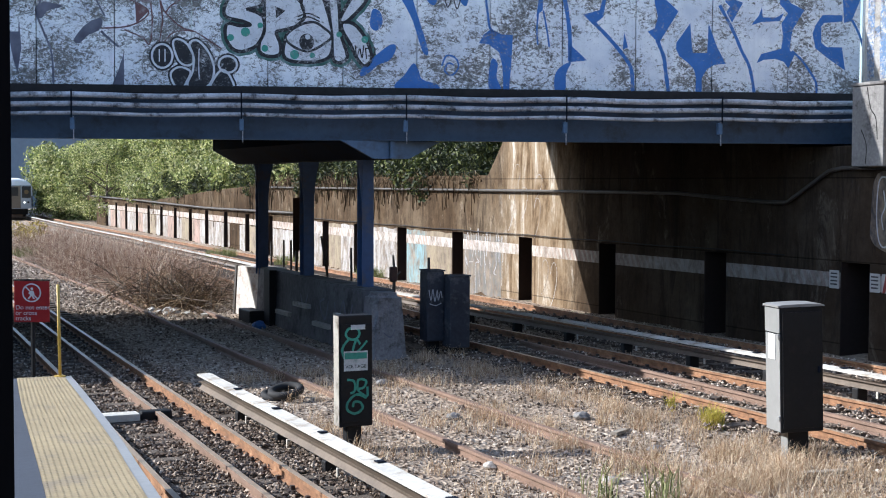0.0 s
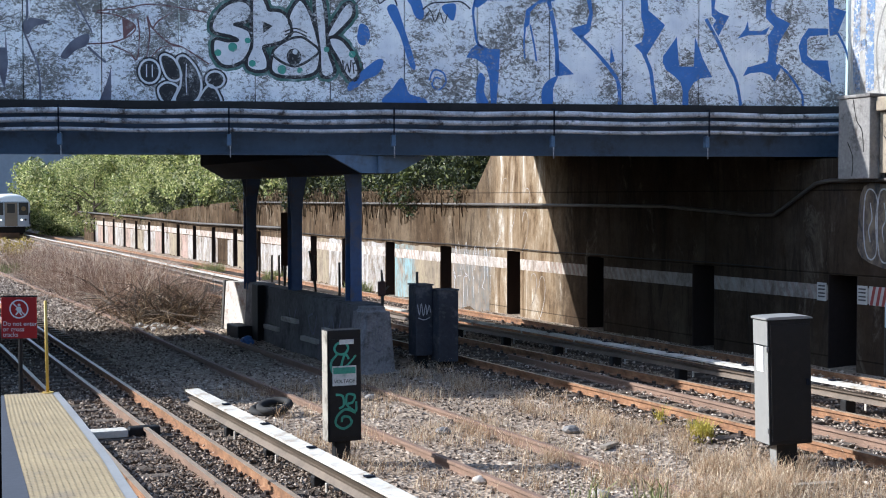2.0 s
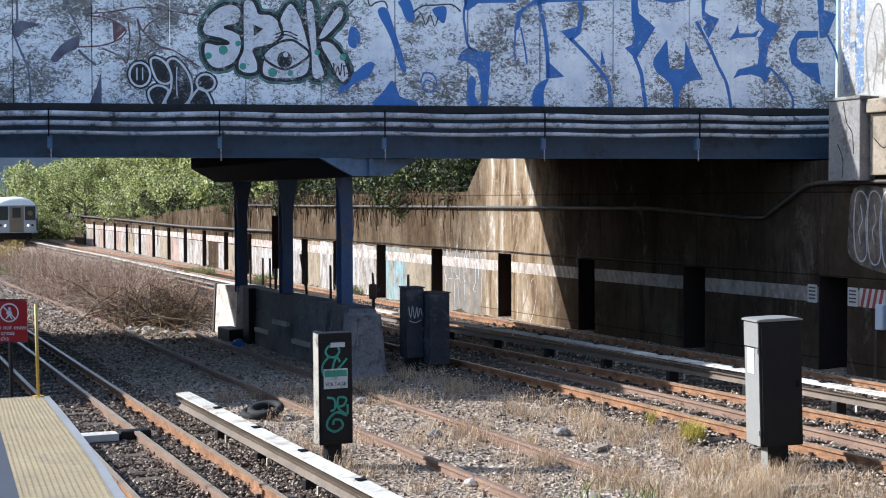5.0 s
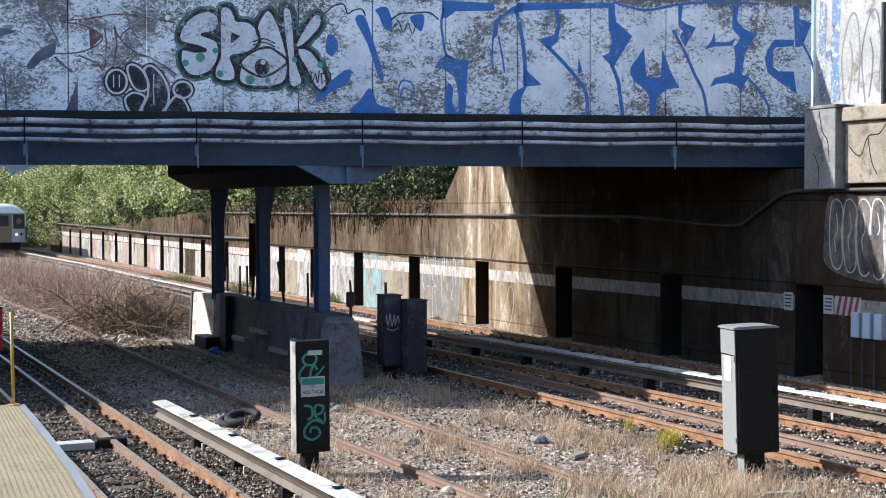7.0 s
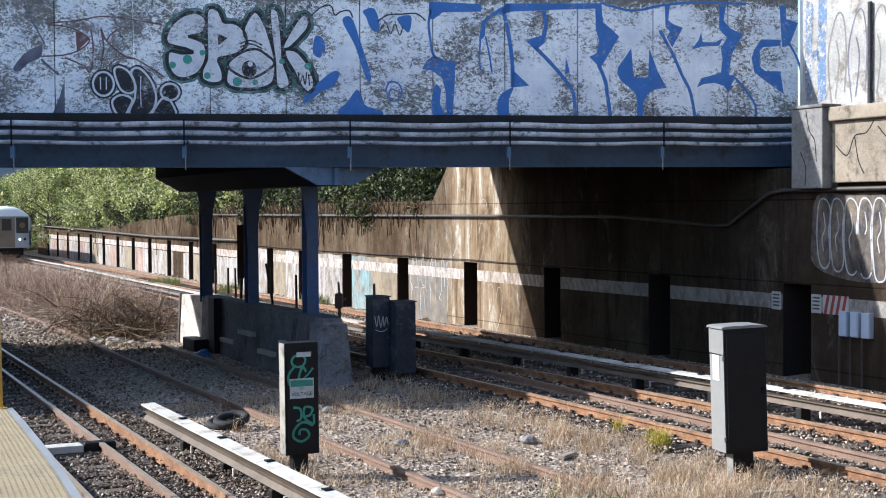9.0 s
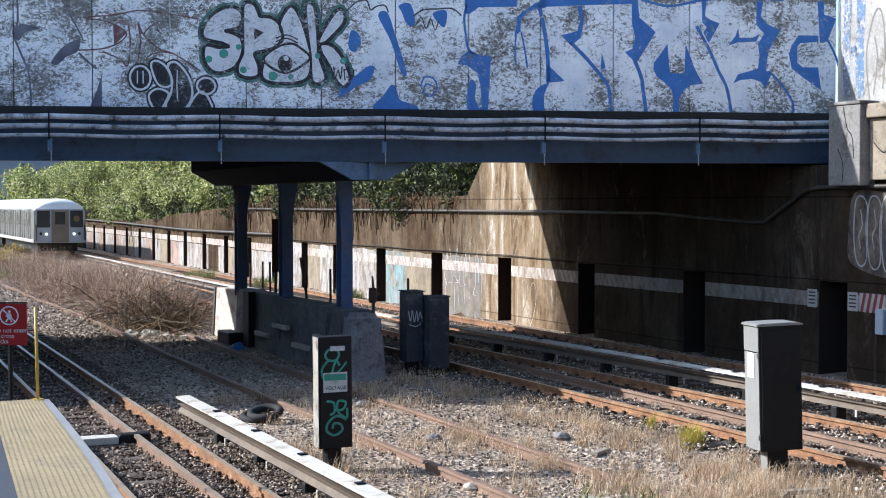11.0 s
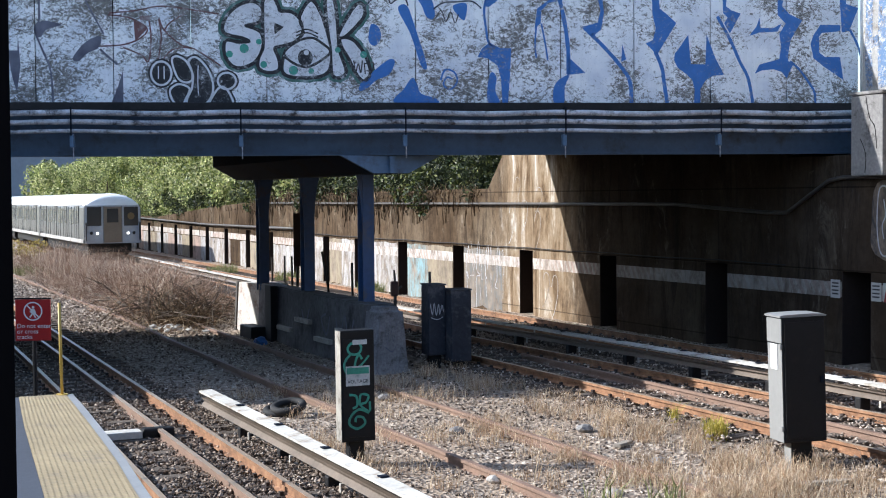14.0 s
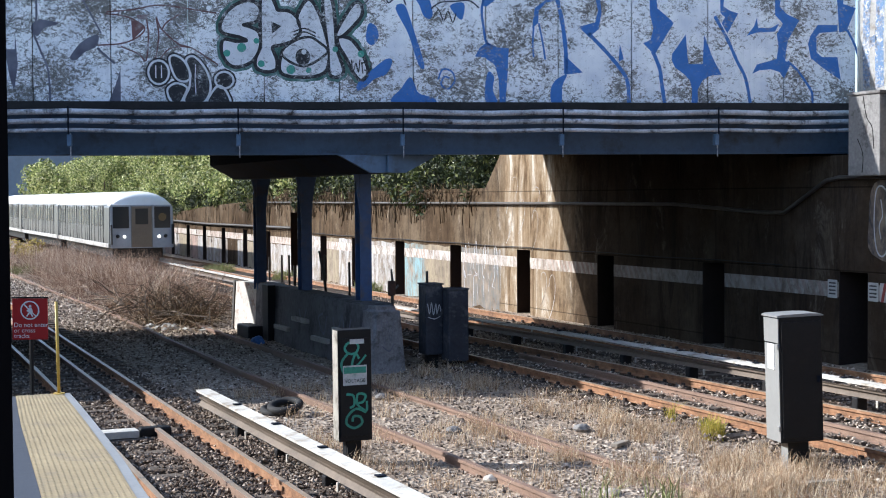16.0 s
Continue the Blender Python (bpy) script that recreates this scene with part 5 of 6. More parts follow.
def paint_cabinet(th):
    def place(a, b):
        return (a, -0.1535, b)
    def at(*pairs):
        return [((a - 1097) * 0.0042, 1.75 - (b - 40) * 0.00417) for a, b in pairs]
    rows = [(0.030, at((1075, 80), (1100, 78), (1110, 95), (1098, 112), (1076, 110), (1067, 95), (1075, 80))),
            (0.030, at((1080, 108), (1060, 130), (1056, 152), (1068, 174), (1084, 166), (1092, 132), (1102, 114), (1112, 128))),
            (0.026, at((1134, 118), (1108, 146), (1078, 160))),
            (0.034, at((1072, 186), (1092, 176), (1086, 200), (1108, 178), (1104, 204), (1124, 182))),
            (0.030, at((1070, 234), (1092, 240), (1094, 268), (1080, 276))),
            (0.030, at((1102, 266), (1106, 236), (1130, 240), (1122, 260), (1104, 266), (1132, 288), (1134, 258))),
            (0.032, at((1132, 292), (1100, 280), (1074, 300), (1070, 324), (1094, 338), (1118, 324), (1112, 305), (1092, 303), (1088, 318)))]
    for w, pts in rows:
        bm = bmesh.new()
        stroke(bm, pts, w, place)
        part("graffiti", bm, M_TEALPLAIN, th, "green spray scrawl")
    bm = bmesh.new()
    box(bm, -0.155, 0.16, -0.1565, -0.1545, 1.05, 1.30)
    pl = part("warning_plate", bm, M_PLATE, th, "scuffed white warning plate")
    bm = bmesh.new()
    box(bm, -0.145, 0.15, -0.1585, -0.157, 1.20, 1.28)
    part("bar", bm, M_TEALPLAIN, pl)
    letters("VOLTAGE", 0.062, pl, (-0.135, -0.1585, 1.085), M_BLACK)
    bm = bmesh.new()
    box(bm, -0.06, 0.13, -0.1565, -0.1535, 1.57, 1.63)
    part("number_plate", bm, M_PLATE, th, "small white plate")


M_TEALPLAIN = simple("green spray paint", (0.05, 0.30, 0.22), 0.6, 0, 9, 0.5, 0)
M_PLATE = simple("scuffed white plate", (0.55, 0.57, 0.56), 0.6, 0, 9, 0.4, 0, (0.15, 0.25, 0.22))


def letters(text, size, parent, at, material, turn=(90, 0, 0)):
    cu = bpy.data.curves.new("writing", "FONT")
    cu.body, cu.size, cu.extrude = text, size, 0.0008
    ob = new("writing", cu)
    cu.materials.append(material)
    ob.parent = parent
    ob.matrix_basis = pose(*at, *turn)
    return ob


def dress_sign(th):
    plate = th.children[0]
    for k, text in enumerate(("Do not enter", "or cross", "tracks")):
        letters(text, 0.072, plate, (-0.185, -0.0025, 0.145 - 0.062 * k), M_WHITE)
    bm = bmesh.new()
    stroke(bm, ring(0.0, 0.335, 0.1, 16), 0.016, lambda a, b: (a, -0.0025, b), True)
    part("ring", bm, M_WHITE, plate)
    bm = bmesh.new()
    stroke(bm, [(-0.07, 0.405), (0.07, 0.265)], 0.014, lambda a, b: (a, -0.003, b))
    part("slash", bm, M_WHITE, plate)
    bm = bmesh.new()
    blob(bm, [(-0.012, 0.36), (0.02, 0.36), (0.035, 0.32), (0.02, 0.30), (0.04, 0.262), (0.02, 0.262), (0.0, 0.30), (-0.03, 0.262), (-0.045, 0.268), (-0.015, 0.31), (-0.04, 0.33)],
         lambda a, b: (a, -0.0025, b), False)
    blob(bm, ring(0.003, 0.38, 0.016, 8), lambda a, b: (a, -0.0025, b))
    part("pictogram", bm, M_WHITE, plate)


# ---- fittings on the retaining wall ----
def on_wall(lift=0.004):
    def place(u, z):
        return (lerp(WALL_N, u) - lift, u, z)
    return place


def dress_wall():
    wall = bpy.data.objects["wall_east"]
    rng = random.Random(3)
    for a, b in zip(NICHES[3:], NICHES[4:]):
        split = rng.uniform(0.35, 0.65)
        for f0, f1 in ((0.0, split), (split, 1.0)):
            u0, u1 = a + 0.46 + (b - a - 0.92) * f0, a + 0.46 + (b - a - 0.92) * f1
            mt = rng.choice((M_PALE, M_PALE, M_PINK if a > 62 else M_PALE, M_CREAM))
            if a < 36:
                mt = M_CONC_WORN
            elif a < 41:
                mt = M_CREAM if f0 == 0.0 else M_CYAN
            hi = 1.1 if a > 56 else 1.6
            if a < 36 and f0 == 0.0:
                u0 += 1.1
            low = [(u0 + (u1 - u0) * k / 5, rng.uniform(-0.28, -0.12)) for k in range(6)]
            top = [(u1 - (u1 - u0) * k / 5, hi - rng.uniform(0.0, 0.05)) for k in range(6)]
            bm = bmesh.new()
            blob(bm, low + top, on_wall(0.003), False)
            part("painted_patch", bm, mt, wall)
    # white scrawls on the grey bay and on the sunlit concrete
    for k in range(8):
        u, z = 37.2 + 0.36 * k, rng.uniform(1.5, 1.62)
        bm = bmesh.new()
        j = [rng.uniform(-0.13, 0.13) for _ in range(14)]
        line = [(u, z - 0.5), (u + 0.05, z), (u + 0.16, z + 0.05), (u + 0.14, z - 0.6), (u + 0.02, z - 0.75), (u + 0.2, z - 0.85), (u + 0.1, z - rng.uniform(1.2, 1.7))]
        stroke(bm, [(a + j[2 * i], b + 1.5 * j[2 * i + 1]) for i, (a, b) in enumerate(line)], 0.026, on_wall(0.006))
        part("scrawl", bm, M_CHALK if k % 2 else M_FAINT, wall, "white spray scrawl")
    for u, z, h in ((34.1, 0.55, 0.55), (34.6, 0.75, 0.4), (35.1, 2.35, 0.5), (35.0, 3.25, 0.25), (35.9, 2.75, 0.4), (36.7, 2.55, 0.5), (36.35, 3.5, 0.3)):
        bm = bmesh.new()
        stroke(bm, [(u + 0.16 * math.cos(q) * (1 + 0.1 * q), z + h * math.sin(q * 0.8) - 0.05 * q) for q in (0.3, 1.1, 2.0, 2.9, 3.8, 4.7, 5.6)], 0.022, on_wall(0.006))
        part("scrawl", bm, M_FAINT, wall, "faint white spray scrawl")
    # large white outline tag beside the bridge
    bm = bmesh.new()
    blob(bm, [(21.35, 2.0), (20.2, 1.75), (19.4, 1.9), (19.3, 2.8), (19.5, 3.36), (20.5, 3.38), (21.3, 3.36), (21.45, 2.6)], on_wall(0.003))
    part("tag_ground", bm, M_SLATE, wall, "slate-blue paint patch")
    for k in range(5):
        u = 21.1 - 0.37 * k
        bm = bmesh.new()
        stroke(bm, [(u + 0.15, 3.2), (u + 0.2, 2.6), (u + 0.13, 2.1 - 0.05 * k), (u - 0.03, 1.97 - 0.05 * k), (u - 0.16, 2.15 - 0.05 * k), (u - 0.13, 2.7), (u - 0.17, 3.1), (u - 0.02, 3.3)], 0.032, on_wall(0.006), True)
        part("tag_line", bm, M_CHALK, wall, "white spray outline")
        bm = bmesh.new()
        stroke(bm, [(u + 0.02, 3.05), (u - 0.03, 2.75), (u + 0.06, 2.55), (u + 0.01, 2.3)], 0.026, on_wall(0.006))
        part("tag_line", bm, M_CHALK, wall, "white spray outline")
    # notices beside the refuge
    for u in (22.47, 21.30):
        th = thing("notice_board", TRACKS @ pose(lerp(WALL_N, u) - 0.012, u, 1.1), "small faded white notice on the retaining wall", "notice board", "notices beside the refuge")
        bm = bmesh.new()
        box(bm, -0.012, 0.0, -0.14, 0.14, 0.0, 0.36, 0.003)
        part("plate", bm, M_PLATE2, th)
        for z in (0.08, 0.16, 0.25, 0.33):
            bm = bmesh.new()
            box(bm, -0.0145, -0.0122, -0.10, 0.10, z * 0.85, z * 0.85 + 0.03)
            part("bar", bm, M_CONC_DARK, th)
    th = thing("striped_board", TRACKS @ pose(lerp(WALL_N, 20.75) - 0.012, 20.75, 1.1), "red and white striped board on the retaining wall", "hazard board")
    bm = bmesh.new()
    box(bm, -0.012, 0.0, -0.34, 0.36, 0.0, 0.36, 0.003)
    part("plate", bm, M_PLATE2, th)
    for k in range(4):
        bm = bmesh.new()
        y = 0.34 - 0.16 * k
        blob(bm, [(y, 0.0), (y - 0.08, 0.0), (y - 0.17, 0.36), (y - 0.09, 0.36)], lambda a, b: (-0.0135, a, b), False)
        part("stripe", bm, M_REDDULL, th)
    for k, u in enumerate((20.47, 20.17, 19.87)):
        th = thing("wall_cabinet", TRACKS @ pose(lerp(WALL_N, u) - 0.005, u, 0.72), "pale blue-white electrical cabinet on the retaining wall", "electrical cabinet", "cabinets on the wall")
        bm = bmesh.new()
        box(bm, -0.12, 0.0, -0.105, 0.105, 0.0, 0.47, 0.012)
        part("housing", bm, M_CABWHITE, th)
        bm = bmesh.new()
        box(bm, -0.13, -0.121, -0.088, 0.088, 0.03, 0.44, 0.004)
        part("door", bm, M_CABWHITE, th)
        bm = bmesh.new()
        tube(bm, [(-0.1, 0.1, -0.9), (-0.1, 0.1, 0.0)], 0.02, 6)
        part("conduit", bm, M_CONDUIT, th)


def worn_paint(name, color):
    def build(nt, b):
        m = ramp(nt, noise_tex(nt, 2.2, 12, 0.82, (1, 1, 0.4), dist=0.5), [(0.41, grey(0)), (0.56, grey(0.95))])
        stone = ramp(nt, noise_tex(nt, 3, 7), [(0.3, (0.09, 0.065, 0.045)), (0.7, (0.27, 0.21, 0.15))])
        nt.links.new(mixc(nt, m, color, stone), b.inputs["Base Color"])
        b.inputs["Roughness"].default_value = 0.85
    return mat(name, build)


M_WHITEWALL = simple("chalky white wall paint", (0.36, 0.345, 0.32), 0.9, 0, 5, 0.5, 0.3, (0.15, 0.12, 0.09))
M_RUSTBOARD = simple("rust-brown board", (0.075, 0.036, 0.024), 0.85, 0, 6, 0.5, 0.3, (0.03, 0.02, 0.016))
M_BAG = simple("blue plastic", (0.06, 0.16, 0.42), 0.4, 0, 8, 0.3, 0.3)
M_PLANK = simple("weathered plank wood", (0.34, 0.29, 0.23), 0.9, 0, 8, 0.4, 0.3)
M_CHALK2 = simple("grey spray outline", (0.2, 0.19, 0.18), 0.8, 0, 8, 0.4, 0)
M_FAINT = worn_paint("worn white spray paint", (0.42, 0.41, 0.40))
M_CHALK = simple("chalky white spray paint", (0.46, 0.46, 0.47), 0.8, 0, 8, 0.5, 0, (0.2, 0.17, 0.14))
M_PALE = worn_paint("peeling white wall paint", (0.40, 0.385, 0.37))
M_CONC_WORN = worn_paint("peeling grey wall paint", (0.13, 0.13, 0.125))
M_PINK = worn_paint("peeling pink wall paint", (0.40, 0.26, 0.215))
M_CYAN = worn_paint("peeling cyan wall paint", (0.20, 0.33, 0.35))
M_CREAM = worn_paint("peeling cream wall paint", (0.28, 0.225, 0.14))
M_FARWALL = simple("blue-grey rendered wall", (0.20, 0.23, 0.28), 0.9, 0, 0.4, 0.2, 0)
M_SLATE = worn_paint("slate wall paint", (0.022, 0.025, 0.036))
M_PLATE2 = simple("weathered white board", (0.5, 0.48, 0.44), 0.7, 0, 4, 0.3, 0)
M_REDDULL = simple("dull red paint", (0.28, 0.045, 0.04), 0.7, 0, 4, 0.3, 0)
M_CABWHITE = simple("pale blue cabinet paint", (0.50, 0.57, 0.66), 0.5, 0, 3, 0.15, 0.05)


# ---- loose ground cover ----
def scatter_mesh(name, verts, faces, material, label, category):
    me = bpy.data.meshes.new(name)
    me.from_pydata(verts, [], faces)
    me.materials.append(material)
    ob = new(name, me)
    ob.matrix_basis = TRACKS
    return tagged(ob, label, category, kind="stuff")


OCTA = np.array([(1, 0, 0), (-1, 0, 0), (0, 1, 0), (0, -1, 0), (0, 0, 1), (0, 0, -1)], float)
OCTA_F = [(0, 2, 4), (2, 1, 4), (1, 3, 4), (3, 0, 4), (2, 0, 5), (1, 2, 5), (3, 1, 5), (0, 3, 5)]


def build_stones():
    rng = np.random.default_rng(11)
    verts, faces = [], []

    def add(n, u, z, r):
        k = len(verts)
        v = OCTA * r * rng.uniform(0.6, 1.25, (6, 1)) * (1, 1, 0.75) + rng.normal(0, 0.18 * r, (6, 3))
        a = rng.uniform(0, 6.28)
        c, q = math.cos(a), math.sin(a)
        verts.extend((n + c * x - q * y, u + q * x + c * y, z + h) for x, y, h in v)
        faces.extend((k + i, k + j, k + m) for i, j, m in OCTA_F)
    for _ in range(68000):
        u = 9.5 + 36 * rng.random() ** 1.6
        n = rng.uniform(2.2, 18.2)
        lifted = 0.07 if (2.6 < n < 5.6 or 11.0 < n < 17.9) else 0.0
        add(n, u, ground_height(n, u) + lifted + rng.uniform(-0.01, 0.02), rng.uniform(0.014, 0.034))
    for _ in range(16000):
        u, n = 9.5 + 15 * rng.random() ** 1.4, rng.uniform(2.5, 5.5)
        add(n, u, ground_height(n, u) + 0.055 + rng.uniform(-0.01, 0.02), rng.uniform(0.016, 0.036))
    for _ in range(15000):
        u, n = rng.uniform(33, 62), rng.uniform(3.0, 9.2)
        add(n, u, ground_height(n, u) + rng.uniform(-0.01, 0.02), rng.uniform(0.025, 0.06))
    for _ in range(150):
        u, n = rng.uniform(10, 45), rng.uniform(5.5, 11.5)
        add(n, u, ground_height(n, u) + 0.02, rng.uniform(0.035, 0.075))
    scatter_mesh("ballast_stones", verts, faces, M_STONES, "loose grey and brown ballast stones between the tracks", "stones")


def blades(name, spots, count, height, width, material, label, category, lean=0.5, curl=0.0, seed=5):
    """Thin bent blades in tufts round spots (n, u, radius, weight)."""
    rng = np.random.default_rng(seed)
    w = np.array([q[3] for q in spots], float)
    picks = rng.choice(len(spots), count, p=w / w.sum())
    verts, faces = [], []
    for i in picks:
        n0, u0, r, _ = spots[i]
        a, d = rng.uniform(0, 6.28), r * math.sqrt(rng.random())
        n, u = n0 + d * math.cos(a), u0 + d * math.sin(a)
        z = ground_height(n, u) - 0.02
        h = height * rng.uniform(0.35, 1.2)
        b = rng.uniform(0, 6.28)
        out = h * lean * rng.uniform(0.1, 1.0)
        dx, dy = math.cos(b) * out, math.sin(b) * out
        sx, sy = -math.sin(b) * width, math.cos(b) * width
        k = len(verts)
        verts.extend([(n - sx, u - sy, z), (n + sx, u + sy, z), (n + dx * 0.4 - sx * 0.8, u + dy * 0.4 - sy * 0.8, z + h * 0.6), (n + dx * 0.4 + sx * 0.8, u + dy * 0.4 + sy * 0.8, z + h * 0.6),
                      (n + dx + rng.normal(0, curl), u + dy + rng.normal(0, curl), z + h * rng.uniform(0.85, 1.0))])
        faces.extend([(k, k + 1, k + 3, k + 2), (k + 2, k + 3, k + 4)])
    return scatter_mesh(name, verts, faces, material, label, category)


def build_weeds():
    rng = random.Random(8)
    tufts = [(rng.uniform(6.0, 11.4), 8 + 16 * rng.random() ** 1.3, rng.uniform(0.1, 0.4), rng.uniform(0.3, 1.6)) for _ in range(230)]
    tufts += [(rng.uniform(8.5, 11.3), rng.uniform(8.5, 14.5), rng.uniform(0.15, 0.5), rng.uniform(1.0, 3.0)) for _ in range(110)]
    tufts += [(rng.uniform(10.2, 11.4), rng.uniform(14, 25), rng.uniform(0.1, 0.3), rng.uniform(0.5, 1.5)) for _ in range(40)]
    blades("dry_grass", tufts, 27000, 0.27, 0.0032, M_DRY, "dry straw-coloured grass growing through the ballast", "dry grass", 1.1, 0.07)
    brush = [(rng.uniform(8.0, 10.4), rng.uniform(38.0, 50), rng.uniform(0.4, 1.1), rng.uniform(0.5, 1.6)) for _ in range(60)]
    brush += [(rng.uniform(8.2, 11.6), rng.uniform(44, 66), rng.uniform(0.5, 1.2), rng.uniform(0.5, 1.4)) for _ in range(70)]
    brush += [(rng.uniform(8.2, 10.0), rng.uniform(50, 75), rng.uniform(0.5, 1.2), rng.uniform(0.3, 0.8)) for _ in range(40)]
    blades("dead_brush", brush, 2400, 0.5, 0.005, M_BRUSH, "tangled brown dead brush between the tracks", "brush", 1.3, 0.34, 6)
    tall = [(rng.uniform(8.6, 11.3), rng.uniform(40, 72), rng.uniform(0.4, 1.0), rng.uniform(0.4, 1.5)) for _ in range(170)]
    brambles(brush + tall)
    heap = [(rng.uniform(8.1, 9.4), rng.uniform(36.6, 38.8), 0.45, 2.6) for _ in range(12)]
    brambles(heap, "twig_heap", M_STEM, "dark heap of broken twigs beside the siding", 22)
    sticks = [(rng.uniform(7.3, 9.3), rng.uniform(34.6, 37.5), 0.5, 0.1) for _ in range(9)]
    brambles(sticks, "stick_litter", M_DRY, "pale broken sticks scattered on the ballast", 23)
    blades("tall_brush", tall, 5200, 1.45, 0.0045, M_BRUSH, "tall thin brown stalks beside the railway track", "brush", 0.8, 0.25, 16)
    blades("yellow_weed", [(11.25, 16.2, 0.16, 1.0), (11.5, 17.6, 0.06, 0.15)], 420, 0.34, 0.006, M_WEED, "yellow-green weed clump beside the rail", "weed", 0.6, 0.05, 7)
    blades("green_weed", [(7.5, 12.8, 0.2, 0.12), (8.0, 12.4, 0.2, 0.12), (16.6, 62, 0.7, 1.5), (17.4, 55, 0.5, 1.2), (17.6, 46, 0.5, 1.2), (9.8, 62, 0.9, 1.5), (8.6, 66, 0.9, 1.5)], 2600, 0.5, 0.009, M_GREENWEED,
           "green weeds among the ballast", "weed", 0.6, 0.08, 9)


def brambles(spots, name="brambles", material=None, label="tangle of bare brown bramble twigs between the tracks", seed=21):
    """Arching twigs with side shoots, three-sided, springing from each spot."""
    rng = np.random.default_rng(seed)
    verts, faces = [], []

    def twig(p, way, length, r, bend, depth):
        ring_0 = None
        for i in range(5):
            k = len(verts)
            f = 1 - 0.75 * i / 4
            side = np.cross(way, (0.3, 0.2, 1.0))
            side /= np.linalg.norm(side) + 1e-6
            up = np.cross(side, way)
            verts.extend(tuple(p + r * f * (math.cos(a) * side + math.sin(a) * up)) for a in (0.0, 2.09, 4.19))
            if ring_0 is not None:
                faces.extend((ring_0 + a, ring_0 + (a + 1) % 3, k + (a + 1) % 3, k + a) for a in range(3))
            ring_0 = k
            if depth and i in (2, 3):
                d = way + rng.normal(0, 0.7, 3)
                twig(p, d / np.linalg.norm(d), length * 0.45, r * 0.6, bend, 0)
            p = p + way * length / 4
            way = way + rng.normal(0, 0.22, 3) + np.array((0, 0, -bend))
            way = way / np.linalg.norm(way)
    for n0, u0, rad, weight in spots:
        for _ in range(int(6 + 9 * weight)):
            n, u = n0 + rng.normal(0, rad * 0.5), u0 + rng.normal(0, rad * 0.5)
            d = np.array((rng.normal(0, 0.6), rng.normal(0, 0.6), rng.uniform(0.5, 1.0)))
            twig(np.array((n, u, ground_height(n, u) - 0.03)), d / np.linalg.norm(d), rng.uniform(0.5, 1.5), rng.uniform(0.005, 0.011), rng.uniform(0.1, 0.4), 1)
    scatter_mesh(name, verts, faces, material or M_BRUSH, label, "twigs")


